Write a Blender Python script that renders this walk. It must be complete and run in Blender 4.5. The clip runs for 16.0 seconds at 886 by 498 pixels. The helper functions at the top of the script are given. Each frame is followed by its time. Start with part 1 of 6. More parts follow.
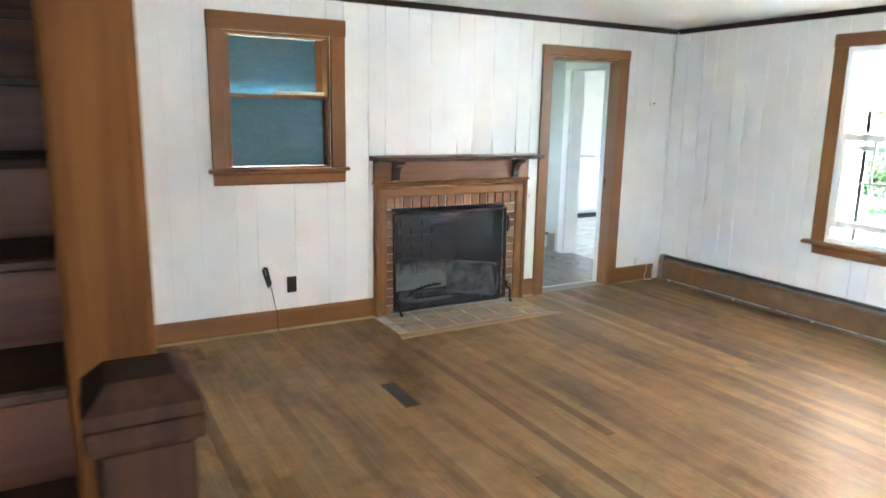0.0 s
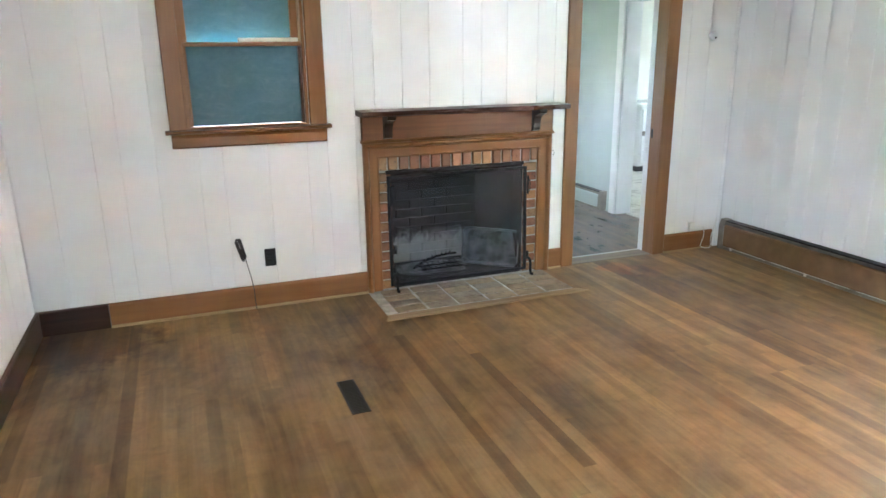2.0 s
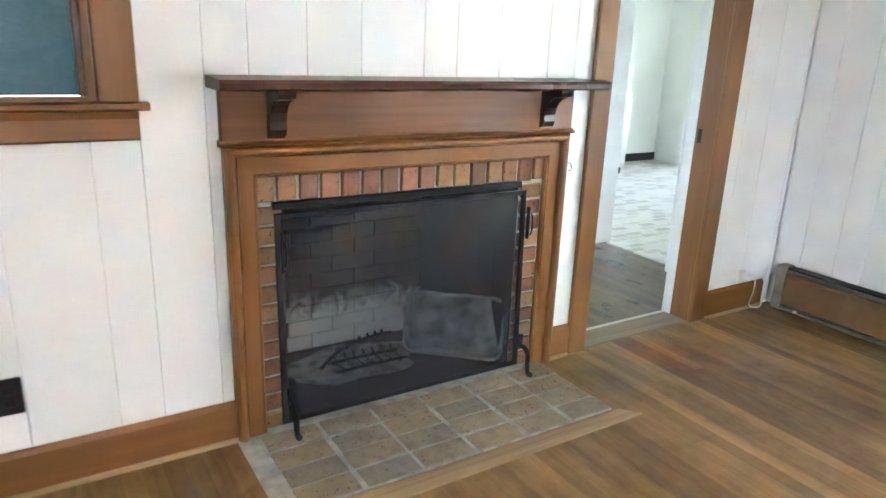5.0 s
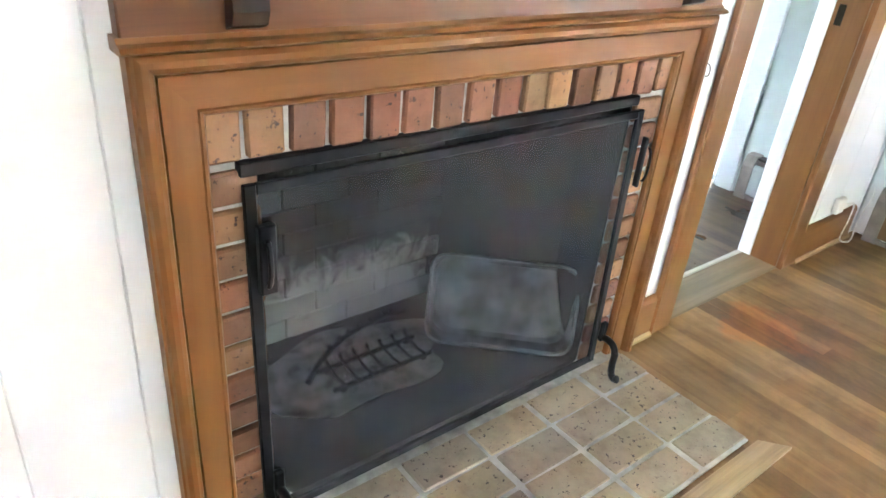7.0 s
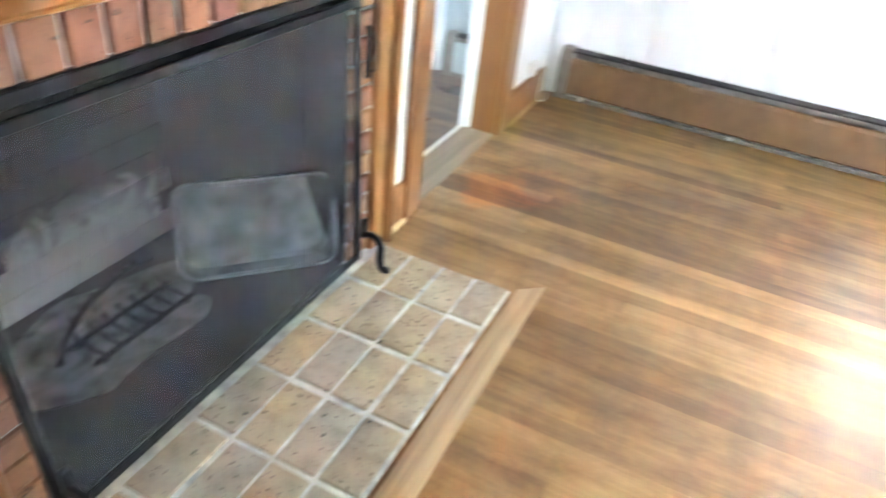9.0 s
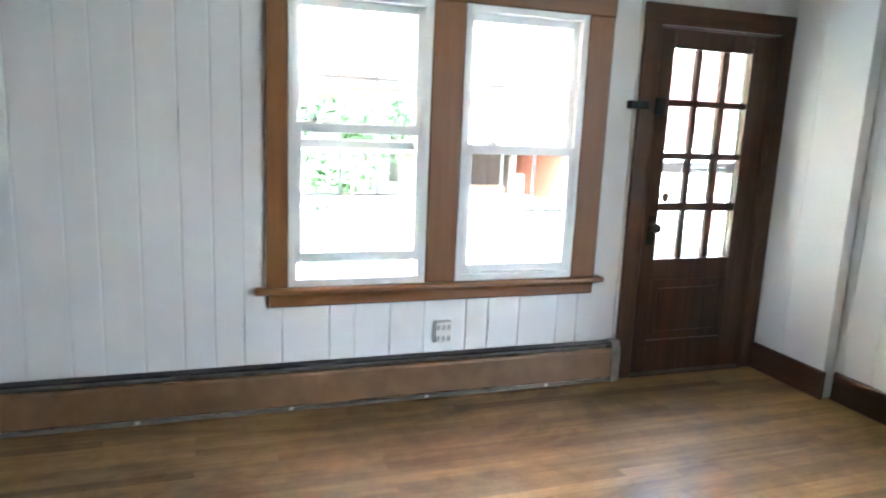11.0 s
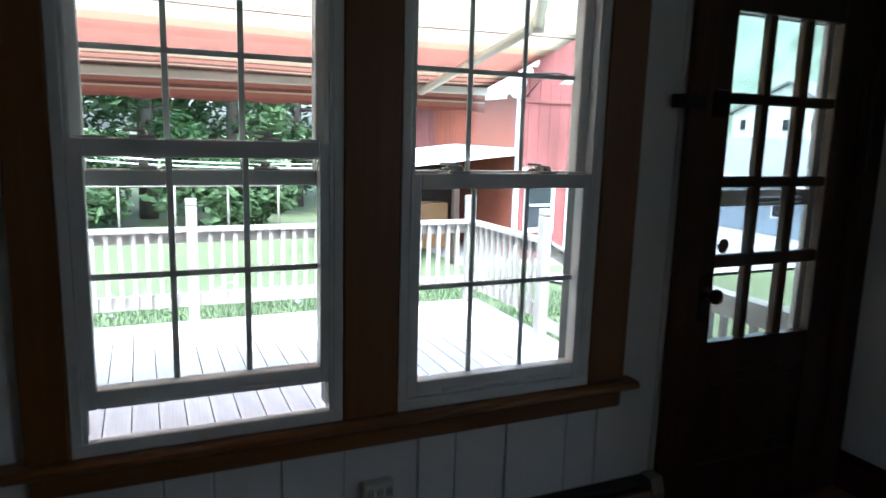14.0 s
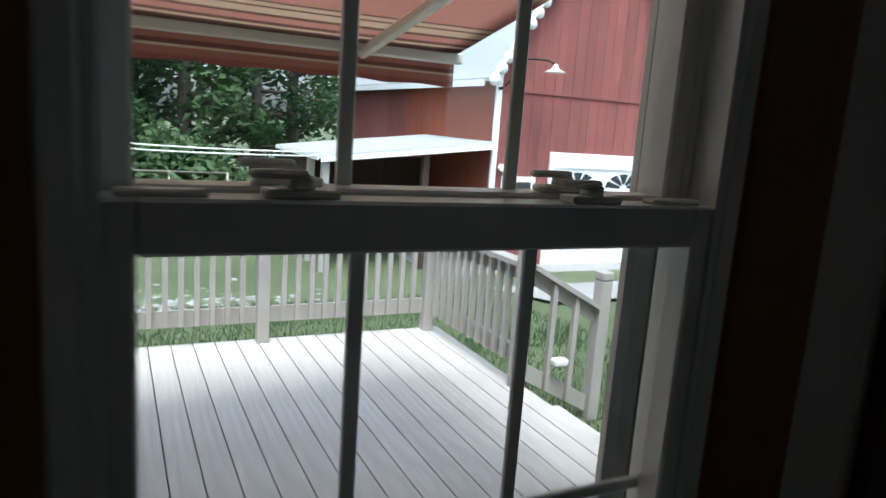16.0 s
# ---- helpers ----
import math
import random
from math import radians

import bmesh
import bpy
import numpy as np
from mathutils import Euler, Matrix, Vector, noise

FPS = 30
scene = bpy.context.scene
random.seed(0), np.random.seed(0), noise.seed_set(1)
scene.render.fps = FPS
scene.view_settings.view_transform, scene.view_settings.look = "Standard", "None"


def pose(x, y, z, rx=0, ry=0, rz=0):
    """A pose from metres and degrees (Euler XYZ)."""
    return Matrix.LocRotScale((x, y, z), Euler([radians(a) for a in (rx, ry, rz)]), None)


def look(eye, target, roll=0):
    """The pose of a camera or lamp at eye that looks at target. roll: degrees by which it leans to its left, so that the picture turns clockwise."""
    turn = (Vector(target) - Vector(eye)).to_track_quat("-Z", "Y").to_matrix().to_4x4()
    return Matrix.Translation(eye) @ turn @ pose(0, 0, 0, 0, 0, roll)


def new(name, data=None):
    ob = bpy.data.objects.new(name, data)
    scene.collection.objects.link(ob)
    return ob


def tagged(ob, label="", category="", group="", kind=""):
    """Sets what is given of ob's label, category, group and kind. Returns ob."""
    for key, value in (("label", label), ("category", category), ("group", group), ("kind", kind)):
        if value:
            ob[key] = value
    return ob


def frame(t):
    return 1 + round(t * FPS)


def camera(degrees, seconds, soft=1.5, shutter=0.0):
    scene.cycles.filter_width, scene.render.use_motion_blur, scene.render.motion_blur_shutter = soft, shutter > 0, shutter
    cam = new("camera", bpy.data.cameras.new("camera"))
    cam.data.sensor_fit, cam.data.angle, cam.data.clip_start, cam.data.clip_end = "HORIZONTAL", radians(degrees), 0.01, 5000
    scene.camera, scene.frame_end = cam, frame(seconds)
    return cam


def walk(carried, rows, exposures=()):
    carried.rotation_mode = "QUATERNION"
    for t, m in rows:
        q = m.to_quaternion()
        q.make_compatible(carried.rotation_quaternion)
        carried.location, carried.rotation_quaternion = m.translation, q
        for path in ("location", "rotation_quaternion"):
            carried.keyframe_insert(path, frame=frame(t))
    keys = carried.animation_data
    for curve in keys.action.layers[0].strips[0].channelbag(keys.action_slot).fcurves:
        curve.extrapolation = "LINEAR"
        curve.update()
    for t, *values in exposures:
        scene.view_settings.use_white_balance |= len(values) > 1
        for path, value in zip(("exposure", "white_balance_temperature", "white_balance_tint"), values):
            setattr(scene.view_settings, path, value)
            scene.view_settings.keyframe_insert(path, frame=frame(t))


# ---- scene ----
cam = camera(66.0, 16.0, soft=1.5, shutter=0.5)
PATH = [
    (0, (-5.079, -4.69, 1.572), (-4.117, -2.981, 1.177), 1.1),
    (0.5, (-4.813, -4.573, 1.581), (-3.954, -2.83, 1.108), 0.4),
    (1, (-4.54, -4.471, 1.571), (-3.828, -2.669, 1.076), 0.9),
    (1.5, (-4.288, -4.428, 1.581), (-3.651, -2.598, 1.085), 0.6),
    (2, (-4.152, -4.358, 1.576), (-3.466, -2.561, 1.029), -0.7),
    (2.5, (-3.952, -4.16, 1.568), (-3.272, -2.355, 1.038), 0.6),
    (3, (-3.751, -3.897, 1.533), (-2.989, -2.132, 0.982), -0.4),
    (3.5, (-3.601, -3.522, 1.46), (-2.83, -1.744, 0.965), 2.9),
    (3.7, (-3.572, -3.336, 1.45), (-2.843, -1.551, 0.92), 1.9),
    (5.8, (-3.569, -1.561, 1.315), (-2.411, -0.07, 0.655), 3.0),
    (6, (-3.534, -1.443, 1.311), (-2.398, 0.034, 0.585), 3.1),
    (6.5, (-3.354, -1.149, 1.283), (-2.233, 0.279, 0.442), 3.4),
    (7, (-3.285, -0.99, 1.266), (-2.147, 0.349, 0.311), 5.5),
    (7.5, (-3.306, -0.889, 1.245), (-2.109, 0.321, 0.194), 5.1),
    (8, (-3.316, -0.864, 1.205), (-2.1, 0.198, 0.025), 6.9),
    (8.5, (-3.316, -0.871, 1.208), (-2.012, 0.08, 0.027), 7.1),
    (9, (-3.313, -0.904, 1.241), (-1.779, -0.274, 0.123), 6.7),
    (9.5, (-3.334, -0.975, 1.311), (-1.606, -0.759, 0.327), 5.5),
    (9.8, (-3.38, -1.045, 1.436), (-1.587, -1.043, 0.55), 3.0),
    (10, (-3.376, -1.103, 1.501), (-1.555, -1.248, 0.685), 2.0),
    (10.2, (-3.405, -1.129, 1.538), (-1.553, -1.423, 0.842), 2.2),
    (12.3, (-3.247, -1.557, 1.469), (-1.425, -2.336, 1.2), 1.4),
    (12.5, (-3.12, -1.545, 1.507), (-1.307, -2.341, 1.228), 0.3),
    (13, (-2.774, -1.625, 1.5), (-1.023, -2.527, 1.15), 0.9),
    (13.5, (-2.338, -1.772, 1.543), (-0.557, -2.617, 1.21), 2.3),
    (14, (-1.885, -1.838, 1.508), (-0.085, -2.638, 1.166), 1.7),
    (14.5, (-1.51, -1.991, 1.481), (0.271, -2.833, 1.135), 1.6),
    (15, (-1.15, -2.21, 1.476), (0.638, -3.052, 1.163), 2.6),
    (15.5, (-0.832, -2.391, 1.455), (0.915, -3.307, 1.125), 3.9),
    (16, (-0.583, -2.575, 1.453), (1.181, -3.447, 1.093), 4.1),
]
EXPOSURES = [(0.0, 7.55, 5650, 7.8), (1.0, 7.4, 5650, 7.8), (2.0, 7.5, 5650, 7.8), (2.5, 7.65, 5650, 7.8), (3.7, 7.72, 5650, 7.8), (5.8, 7.78, 5700, 8.5), (7.0, 8.3, 5700, 8.5), (8.0, 8.65, 5650, 8.5), (8.5, 8.75, 5600, 8.5), (9.0, 8.75, 5500, 8.5), (9.5, 8.4, 5500, 8.5), (10.2, 8.2, 5500, 8.5),
             (12.3, 5.0, 5200, 6.5), (12.5, 4.9, 5200, 6.5), (13.0, 4.5, 5200, 6.5), (13.5, 3.9, 5200, 6.5), (14.0, 3.1, 5300, 6.5), (14.5, 2.5, 5400, 6.5), (15.0, 2.0, 5600, 6), (15.5, 1.65, 5650, 6), (16.0, 1.5, 5650, 6)]
walk(cam, [(t, look(eye, target, roll)) for t, eye, target, roll in PATH], EXPOSURES)

# ---- world, sun and lamps for openings ----
world = bpy.data.worlds.new("sky")
scene.world = world
world.use_nodes = True
wn = world.node_tree
sky = wn.nodes.new("ShaderNodeTexSky")
sky.sky_type, sky.sun_disc = "NISHITA", False
sky.sun_elevation, sky.sun_rotation = radians(66), radians(297)
sky.air_density, sky.dust_density, sky.ozone_density = 1.0, 4.0, 1.0
wn.nodes["Background"].inputs["Strength"].default_value = 0.15
haze = wn.nodes.new("ShaderNodeHueSaturation")
haze.inputs["Saturation"].default_value = 0.5
wn.links.new(sky.outputs[0], haze.inputs["Color"])
wn.links.new(haze.outputs[0], wn.nodes["Background"].inputs["Color"])

sun = bpy.data.lights.new("sun", "SUN")
sun.energy, sun.angle, sun.color = 1.5, radians(25), (1.0, 0.96, 0.9)
sun_ob = new("sun", sun)
sun_ob.matrix_world = look((-5, 1, 20), (3, -3, 0))


def area_lamp(name, eye, target, w, h, watts, color=(0.93, 0.97, 1.0)):
    """An area lamp added in an opening to stand in for sky light."""
    d = bpy.data.lights.new(name, "AREA")
    d.shape, d.size, d.size_y, d.energy, d.color = "RECTANGLE", w, h, watts, color
    ob = new(name, d)
    ob.matrix_world = look(eye, target)
    return ob


# ---- mesh helpers ----
def bm_box(x0, x1, y0, y1, z0, z1, bevel=0.0, into=None, segments=1):
    bm = into if into is not None else bmesh.new()
    vs = [bm.verts.new(p) for p in ((x0, y0, z0), (x1, y0, z0), (x1, y1, z0), (x0, y1, z0), (x0, y0, z1), (x1, y0, z1), (x1, y1, z1), (x0, y1, z1))]
    fs = [bm.faces.new([vs[i] for i in f]) for f in ((3, 2, 1, 0), (4, 5, 6, 7), (0, 1, 5, 4), (1, 2, 6, 5), (2, 3, 7, 6), (3, 0, 4, 7))]
    if bevel:
        es = list({e for f in fs for e in f.edges})
        bmesh.ops.bevel(bm, geom=es, offset=bevel, segments=segments, affect="EDGES", profile=0.5)
    return bm


def bm_extrude(outline, axis, a, b, into=None):
    """A closed outline (pairs) pushed along an axis from a to b. For axis x the pairs are (y, z), for y (x, z), for z (x, y)."""
    bm = into if into is not None else bmesh.new()

    def spot(p, s):
        return {"x": (s, p[0], p[1]), "y": (p[0], s, p[1]), "z": (p[0], p[1], s)}[axis]
    lo = [bm.verts.new(spot(p, a)) for p in outline]
    hi = [bm.verts.new(spot(p, b)) for p in outline]
    n = len(outline)
    fs = [bm.faces.new(lo[::-1]), bm.faces.new(hi)]
    fs += [bm.faces.new((lo[i], lo[(i + 1) % n], hi[(i + 1) % n], hi[i])) for i in range(n)]
    bmesh.ops.recalc_face_normals(bm, faces=fs)
    return bm


def bm_lathe(profile, at, axis="z", segments=16, into=None):
    """Pairs (radius, height) turned round an axis through the point at."""
    bm = into if into is not None else bmesh.new()
    rings = []
    for r, h in profile:
        ring = []
        for i in range(segments):
            c, s = r * math.cos(2 * math.pi * i / segments), r * math.sin(2 * math.pi * i / segments)
            p = {"z": (c, s, h), "x": (h, c, s), "y": (s, h, c)}[axis]
            ring.append(bm.verts.new(Vector(at) + Vector(p)))
        rings.append(ring)
    fs = []
    for a, b in zip(rings, rings[1:]):
        for i in range(segments):
            j = (i + 1) % segments
            fs.append(bm.faces.new((a[i], a[j], b[j], b[i])))
    fs.append(bm.faces.new(rings[0][::-1]))
    fs.append(bm.faces.new(rings[-1]))
    bmesh.ops.recalc_face_normals(bm, faces=fs)
    for f in fs:
        f.smooth = True
    return bm


def bm_tube(points, radius, segments=8, into=None):
    """A round bar along points; radius may be a number or one for each point."""
    bm = into if into is not None else bmesh.new()
    pts = [Vector(p) for p in points]
    rings = []
    for i, p in enumerate(pts):
        d = (pts[min(i + 1, len(pts) - 1)] - pts[max(i - 1, 0)]).normalized()
        side = d.cross(Vector((0, 0, 1)) if abs(d.z) < 0.95 else Vector((1, 0, 0))).normalized()
        up = side.cross(d)
        r = radius[i] if isinstance(radius, (list, tuple)) else radius
        rings.append([bm.verts.new(p + r * (math.cos(2 * math.pi * k / segments) * side + math.sin(2 * math.pi * k / segments) * up)) for k in range(segments)])
    fs = []
    for a, b in zip(rings, rings[1:]):
        for k in range(segments):
            j = (k + 1) % segments
            fs.append(bm.faces.new((a[k], a[j], b[j], b[k])))
    fs += [bm.faces.new(rings[0][::-1]), bm.faces.new(rings[-1])]
    bmesh.ops.recalc_face_normals(bm, faces=fs)
    for f in fs:
        f.smooth = True
    return bm


def smooth_curve(points, steps=6):
    """Points of a soft line through the given ones."""
    p = [Vector(q) for q in points]
    p = [p[0]] + p + [p[-1]]
    out = []
    for i in range(1, len(p) - 2):
        for k in range(steps):
            t = k / steps
            out.append(0.5 * ((2 * p[i]) + (p[i + 1] - p[i - 1]) * t + (2 * p[i - 1] - 5 * p[i] + 4 * p[i + 1] - p[i + 2]) * t * t + (3 * p[i] - p[i - 1] - 3 * p[i + 1] + p[i + 2]) * t ** 3))
    return out + [p[-2]]


def mesh_of(name, bm, material):
    me = bpy.data.meshes.new(name)
    bm.to_mesh(me)
    bm.free()
    for m in material if isinstance(material, (list, tuple)) else [material]:
        me.materials.append(m)
    return me


def part(name, bm, material, parent=None, label=""):
    ob = new(name, mesh_of(name, bm, material))
    ob.parent = parent
    if parent is not None and parent.type == "EMPTY":
        ob.matrix_parent_inverse = Matrix.Translation(parent.location).inverted()
    return tagged(ob, label)


def thing(name, label, category, group="", at=(0, 0, 0)):
    ob = new(name)
    ob.empty_display_size = 0.1
    ob.location = at
    bpy.context.view_layer.update()
    return tagged(ob, label, category, group)


def structure(name, bm, material, label):
    return tagged(part(name, bm, material), label, "", "", "structure")


# ---- materials ----
class Mat:
    def __init__(self, name, rough=0.5, metal=0.0, coords="Object"):
        self.m = bpy.data.materials.new(name)
        self.m.use_nodes = True
        self.t = self.m.node_tree
        self.b = self.t.nodes["Principled BSDF"]
        self.b.inputs["Roughness"].default_value = rough
        self.b.inputs["Metallic"].default_value = metal
        self.c = self.t.nodes.new("ShaderNodeTexCoord").outputs[coords]

    def node(self, kind, **sets):
        n = self.t.nodes.new(kind)
        for k, v in sets.items():
            n.inputs[k].default_value = v
        return n

    def link(self, a, b):
        self.t.links.new(a, b)

    def scaled(self, sx, sy, sz, shift=None):
        n = self.node("ShaderNodeMapping", Scale=(sx, sy, sz))
        self.link(self.c, n.inputs["Vector"])
        if shift is not None:
            self.link(shift, n.inputs["Location"])
        return n.outputs[0]

    def noise(self, vector, scale, detail=4.0, rough=0.55, distort=0.0):
        n = self.node("ShaderNodeTexNoise", Scale=scale, Detail=detail, Roughness=rough, Distortion=distort)
        self.link(vector, n.inputs["Vector"])
        return n.outputs["Fac"]

    def ramp(self, fac, stops, constant=False):
        n = self.t.nodes.new("ShaderNodeValToRGB")
        if constant:
            n.color_ramp.interpolation = "CONSTANT"
        e = n.color_ramp.elements
        while len(e) < len(stops):
            e.new(0.5)
        for el, (p, col) in zip(e, stops):
            el.position, el.color = p, (*col, 1)
        self.link(fac, n.inputs["Fac"])
        return n.outputs["Color"]

    def mix(self, fac, a, b, how="MIX"):
        n = self.t.nodes.new("ShaderNodeMix")
        n.data_type, n.blend_type = "RGBA", how
        for v, i in ((fac, 0), (a, 6), (b, 7)):
            if isinstance(v, (int, float)):
                n.inputs[i].default_value = v
            elif isinstance(v, tuple):
                n.inputs[i].default_value = (*v, 1)
            else:
                self.link(v, n.inputs[i])
        return n.outputs[2]

    def color(self, out):
        if isinstance(out, tuple):
            self.b.inputs["Base Color"].default_value = (*out, 1)
        else:
            self.link(out, self.b.inputs["Base Color"])
        return self

    def roughness(self, fac, lo, hi):
        n = self.node("ShaderNodeMapRange")
        n.inputs[3].default_value, n.inputs[4].default_value = lo, hi
        self.link(fac, n.inputs[0])
        self.link(n.outputs[0], self.b.inputs["Roughness"])
        return self

    def bump(self, fac, strength=0.2, distance=0.002):
        n = self.node("ShaderNodeBump", Strength=strength, Distance=distance)
        self.link(fac, n.inputs["Height"])
        self.link(n.outputs[0], self.b.inputs["Normal"])
        return self

    def random(self):
        return self.t.nodes.new("ShaderNodeObjectInfo").outputs["Random"]

    def island(self):
        return self.t.nodes.new("ShaderNodeNewGeometry").outputs["Random Per Island"]


def plain(name, col, rough=0.5, metal=0.0, vary=0.12, scale=6.0, bump=0.1, grain=120.0):
    m = Mat(name, rough, metal)
    big = m.noise(m.scaled(1, 1, 1), scale, 5)
    dark = tuple(c * (1 - vary) for c in col)
    lite = tuple(min(1.0, c * (1 + vary * 0.6)) for c in col)
    fine = m.noise(m.scaled(1, 1, 1), grain, 2)
    m.color(m.ramp(big, [(0.3, dark), (0.7, lite)]))
    m.roughness(big, rough * 0.85, min(1.0, rough * 1.15))
    if bump:
        m.bump(fine, bump, 0.001)
    return m.m


def wood(name, dark, mid, lite, along="z", rough=0.38, grain=26.0, wear=0.15, by_object=False, by_island=False, lines=0.25, coat=0.0, patches=()):
    """Stained wood with its grain along an axis."""
    m = Mat(name, rough)
    s = {"x": (0.05, 1, 1), "y": (1, 0.05, 1), "z": (1, 1, 0.05)}[along]
    shift = None
    rnd = None
    if by_object or by_island:
        rnd = m.random() if by_object else m.island()
        n = m.node("ShaderNodeCombineXYZ")
        k = m.node("ShaderNodeMath")
        k.operation = "MULTIPLY"
        k.inputs[1].default_value = 37.0
        m.link(rnd, k.inputs[0])
        for i in range(3):
            m.link(k.outputs[0], n.inputs[i])
        shift = n.outputs[0]
    v = m.scaled(*s, shift=shift)
    g = m.noise(v, grain, 6, 0.62, 0.6)
    fine = m.noise(v, grain * 5, 3, 0.6)
    blot = m.noise(m.scaled(1, 1, 1, shift), 2.3, 4)
    base = m.ramp(g, [(0.28, dark), (0.5, mid), (0.72, lite)])
    base = m.mix(wear, base, m.ramp(blot, [(0.3, tuple(c * 0.8 for c in dark)), (0.7, lite)]), "OVERLAY")
    base = m.mix(lines, base, m.ramp(fine, [(0.4, tuple(c * 0.5 for c in dark)), (0.6, lite)]), "MULTIPLY")
    if rnd is not None:
        tone = m.ramp(rnd, [(0.0, (0.58, 0.53, 0.48)), (0.1, (0.76, 0.72, 0.67)), (0.28, (0.9, 0.88, 0.85)), (0.72, (1.06, 1.05, 1.02)), (1.0, (1.24, 1.22, 1.16))])
        base = m.mix(1.0, base, tone, "MULTIPLY")
        n = m.node("ShaderNodeMapping", Scale=(1.0, 0.35, 1.0))
        m.link(m.t.nodes.new("ShaderNodeNewGeometry").outputs["Position"], n.inputs["Vector"])
        stain = m.noise(n.outputs[0], 1.6, 6, 0.66, 0.7)
        base = m.mix(1.0, base, m.ramp(stain, [(0.32, (0.4, 0.36, 0.33)), (0.47, (0.82, 0.8, 0.78)), (0.56, (1.0, 1.0, 1.0)), (0.7, (1.16, 1.16, 1.16))]), "MULTIPLY")
        wash = m.noise(m.t.nodes.new("ShaderNodeNewGeometry").outputs["Position"], 7.0, 5, 0.7, 0.5)
        base = m.mix(0.6, base, m.ramp(wash, [(0.36, (0.66, 0.64, 0.61)), (0.55, (1.0, 1.0, 1.0)), (0.72, (1.14, 1.14, 1.13))]), "MULTIPLY")
        streak = m.node("ShaderNodeMapping", Scale=(14.0, 0.9, 1.0))
        m.link(m.t.nodes.new("ShaderNodeNewGeometry").outputs["Position"], streak.inputs["Vector"])
        dirt = m.noise(streak.outputs[0], 1.0, 3, 0.5)
        base = m.mix(1.0, base, m.ramp(dirt, [(0.22, (0.82, 0.8, 0.78)), (0.55, (1, 1, 1))]), "MULTIPLY")
    for px, py, radius, tint in patches:
        # tinted spots with ragged edges
        pos = m.t.nodes.new("ShaderNodeNewGeometry").outputs["Position"]
        away = m.t.nodes.new("ShaderNodeVectorMath")
        away.operation = "DISTANCE"
        away.inputs[1].default_value = (px, py, 0.0)
        m.link(pos, away.inputs[0])
        ragged = m.node("ShaderNodeMath")
        ragged.operation = "MULTIPLY_ADD"
        ragged.inputs[1].default_value = radius * 1.6
        m.link(m.noise(pos, 9.0, 4, 0.6), ragged.inputs[0])
        m.link(away.outputs["Value"], ragged.inputs[2])
        edge = m.node("ShaderNodeMapRange")
        edge.inputs[1].default_value, edge.inputs[2].default_value = radius * 1.95, radius * 1.6
        m.link(ragged.outputs[0], edge.inputs[0])
        base = m.mix(edge.outputs[0], base, m.mix(1.0, base, tint, "MULTIPLY"))
    m.color(base)
    m.roughness(blot, rough * 0.8, rough * 1.25)
    if coat:
        m.b.inputs["Coat Weight"].default_value = coat
        m.b.inputs["Coat Roughness"].default_value = 0.25
        m.b.inputs["Specular IOR Level"].default_value = 0.35
    m.bump(g, 0.12 if lines > 0.1 else 0.03, 0.001)
    return m.m


TRIM_DARK, TRIM_MID, TRIM_LITE = (0.205, 0.084, 0.02), (0.235, 0.101, 0.025), (0.262, 0.117, 0.031)
trim_x = wood("stained_trim_x", TRIM_DARK, TRIM_MID, TRIM_LITE, "x", 0.4, lines=0.07)
trim_y = wood("stained_trim_y", TRIM_DARK, TRIM_MID, TRIM_LITE, "y", 0.4, lines=0.07)
trim_z = wood("stained_trim_z", TRIM_DARK, TRIM_MID, TRIM_LITE, "z", 0.4, lines=0.07)
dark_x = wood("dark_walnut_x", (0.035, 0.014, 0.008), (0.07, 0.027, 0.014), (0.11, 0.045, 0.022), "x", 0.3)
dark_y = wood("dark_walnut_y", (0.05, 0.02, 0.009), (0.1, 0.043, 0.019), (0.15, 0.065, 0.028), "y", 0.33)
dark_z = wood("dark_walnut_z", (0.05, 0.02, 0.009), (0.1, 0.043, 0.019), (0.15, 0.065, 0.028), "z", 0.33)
bracket_wood = wood("blackened_bracket_wood", (0.018, 0.01, 0.007), (0.03, 0.015, 0.009), (0.045, 0.022, 0.012), "z", 0.3, lines=0.1)
post_wood = wood("old_post_wood", (0.1, 0.036, 0.009), (0.15, 0.058, 0.013), (0.19, 0.078, 0.018), "z", 0.7, lines=0.15)
post_wood.node_tree.nodes["Principled BSDF"].inputs["Specular IOR Level"].default_value = 0.15
newel_wood = wood("blackened_newel_wood", (0.02, 0.009, 0.005), (0.04, 0.017, 0.008), (0.065, 0.028, 0.012), "z", 0.7, lines=0.2)
newel_wood.node_tree.nodes["Principled BSDF"].inputs["Specular IOR Level"].default_value = 0.15
crown_wood = wood("crown_wood", (0.025, 0.013, 0.009), (0.05, 0.026, 0.017), (0.08, 0.04, 0.026), "x", 0.45)
# orange and pinkish spots before the doorway, a darker one in the west corner
FLOOR_TINTS = ((-1.15, -0.2, 0.14, (1.3, 0.9, 0.6)), (-1.02, -0.32, 0.15, (1.12, 0.96, 0.94)), (-4.75, -0.25, 0.35, (0.5, 0.4, 0.33)))
oak_floor = wood("oak_floor", (0.275, 0.172, 0.07), (0.34, 0.222, 0.096), (0.39, 0.264, 0.12), "y", 0.52, 30.0, 0.4, coat=0.13, patches=FLOOR_TINTS, by_object=True, lines=0.08)
oak_rest = wood("oak_floor_rest", (0.275, 0.172, 0.07), (0.34, 0.222, 0.096), (0.39, 0.264, 0.12), "y", 0.52, 30.0, 0.4, coat=0.13, patches=FLOOR_TINTS, by_island=True, lines=0.08)
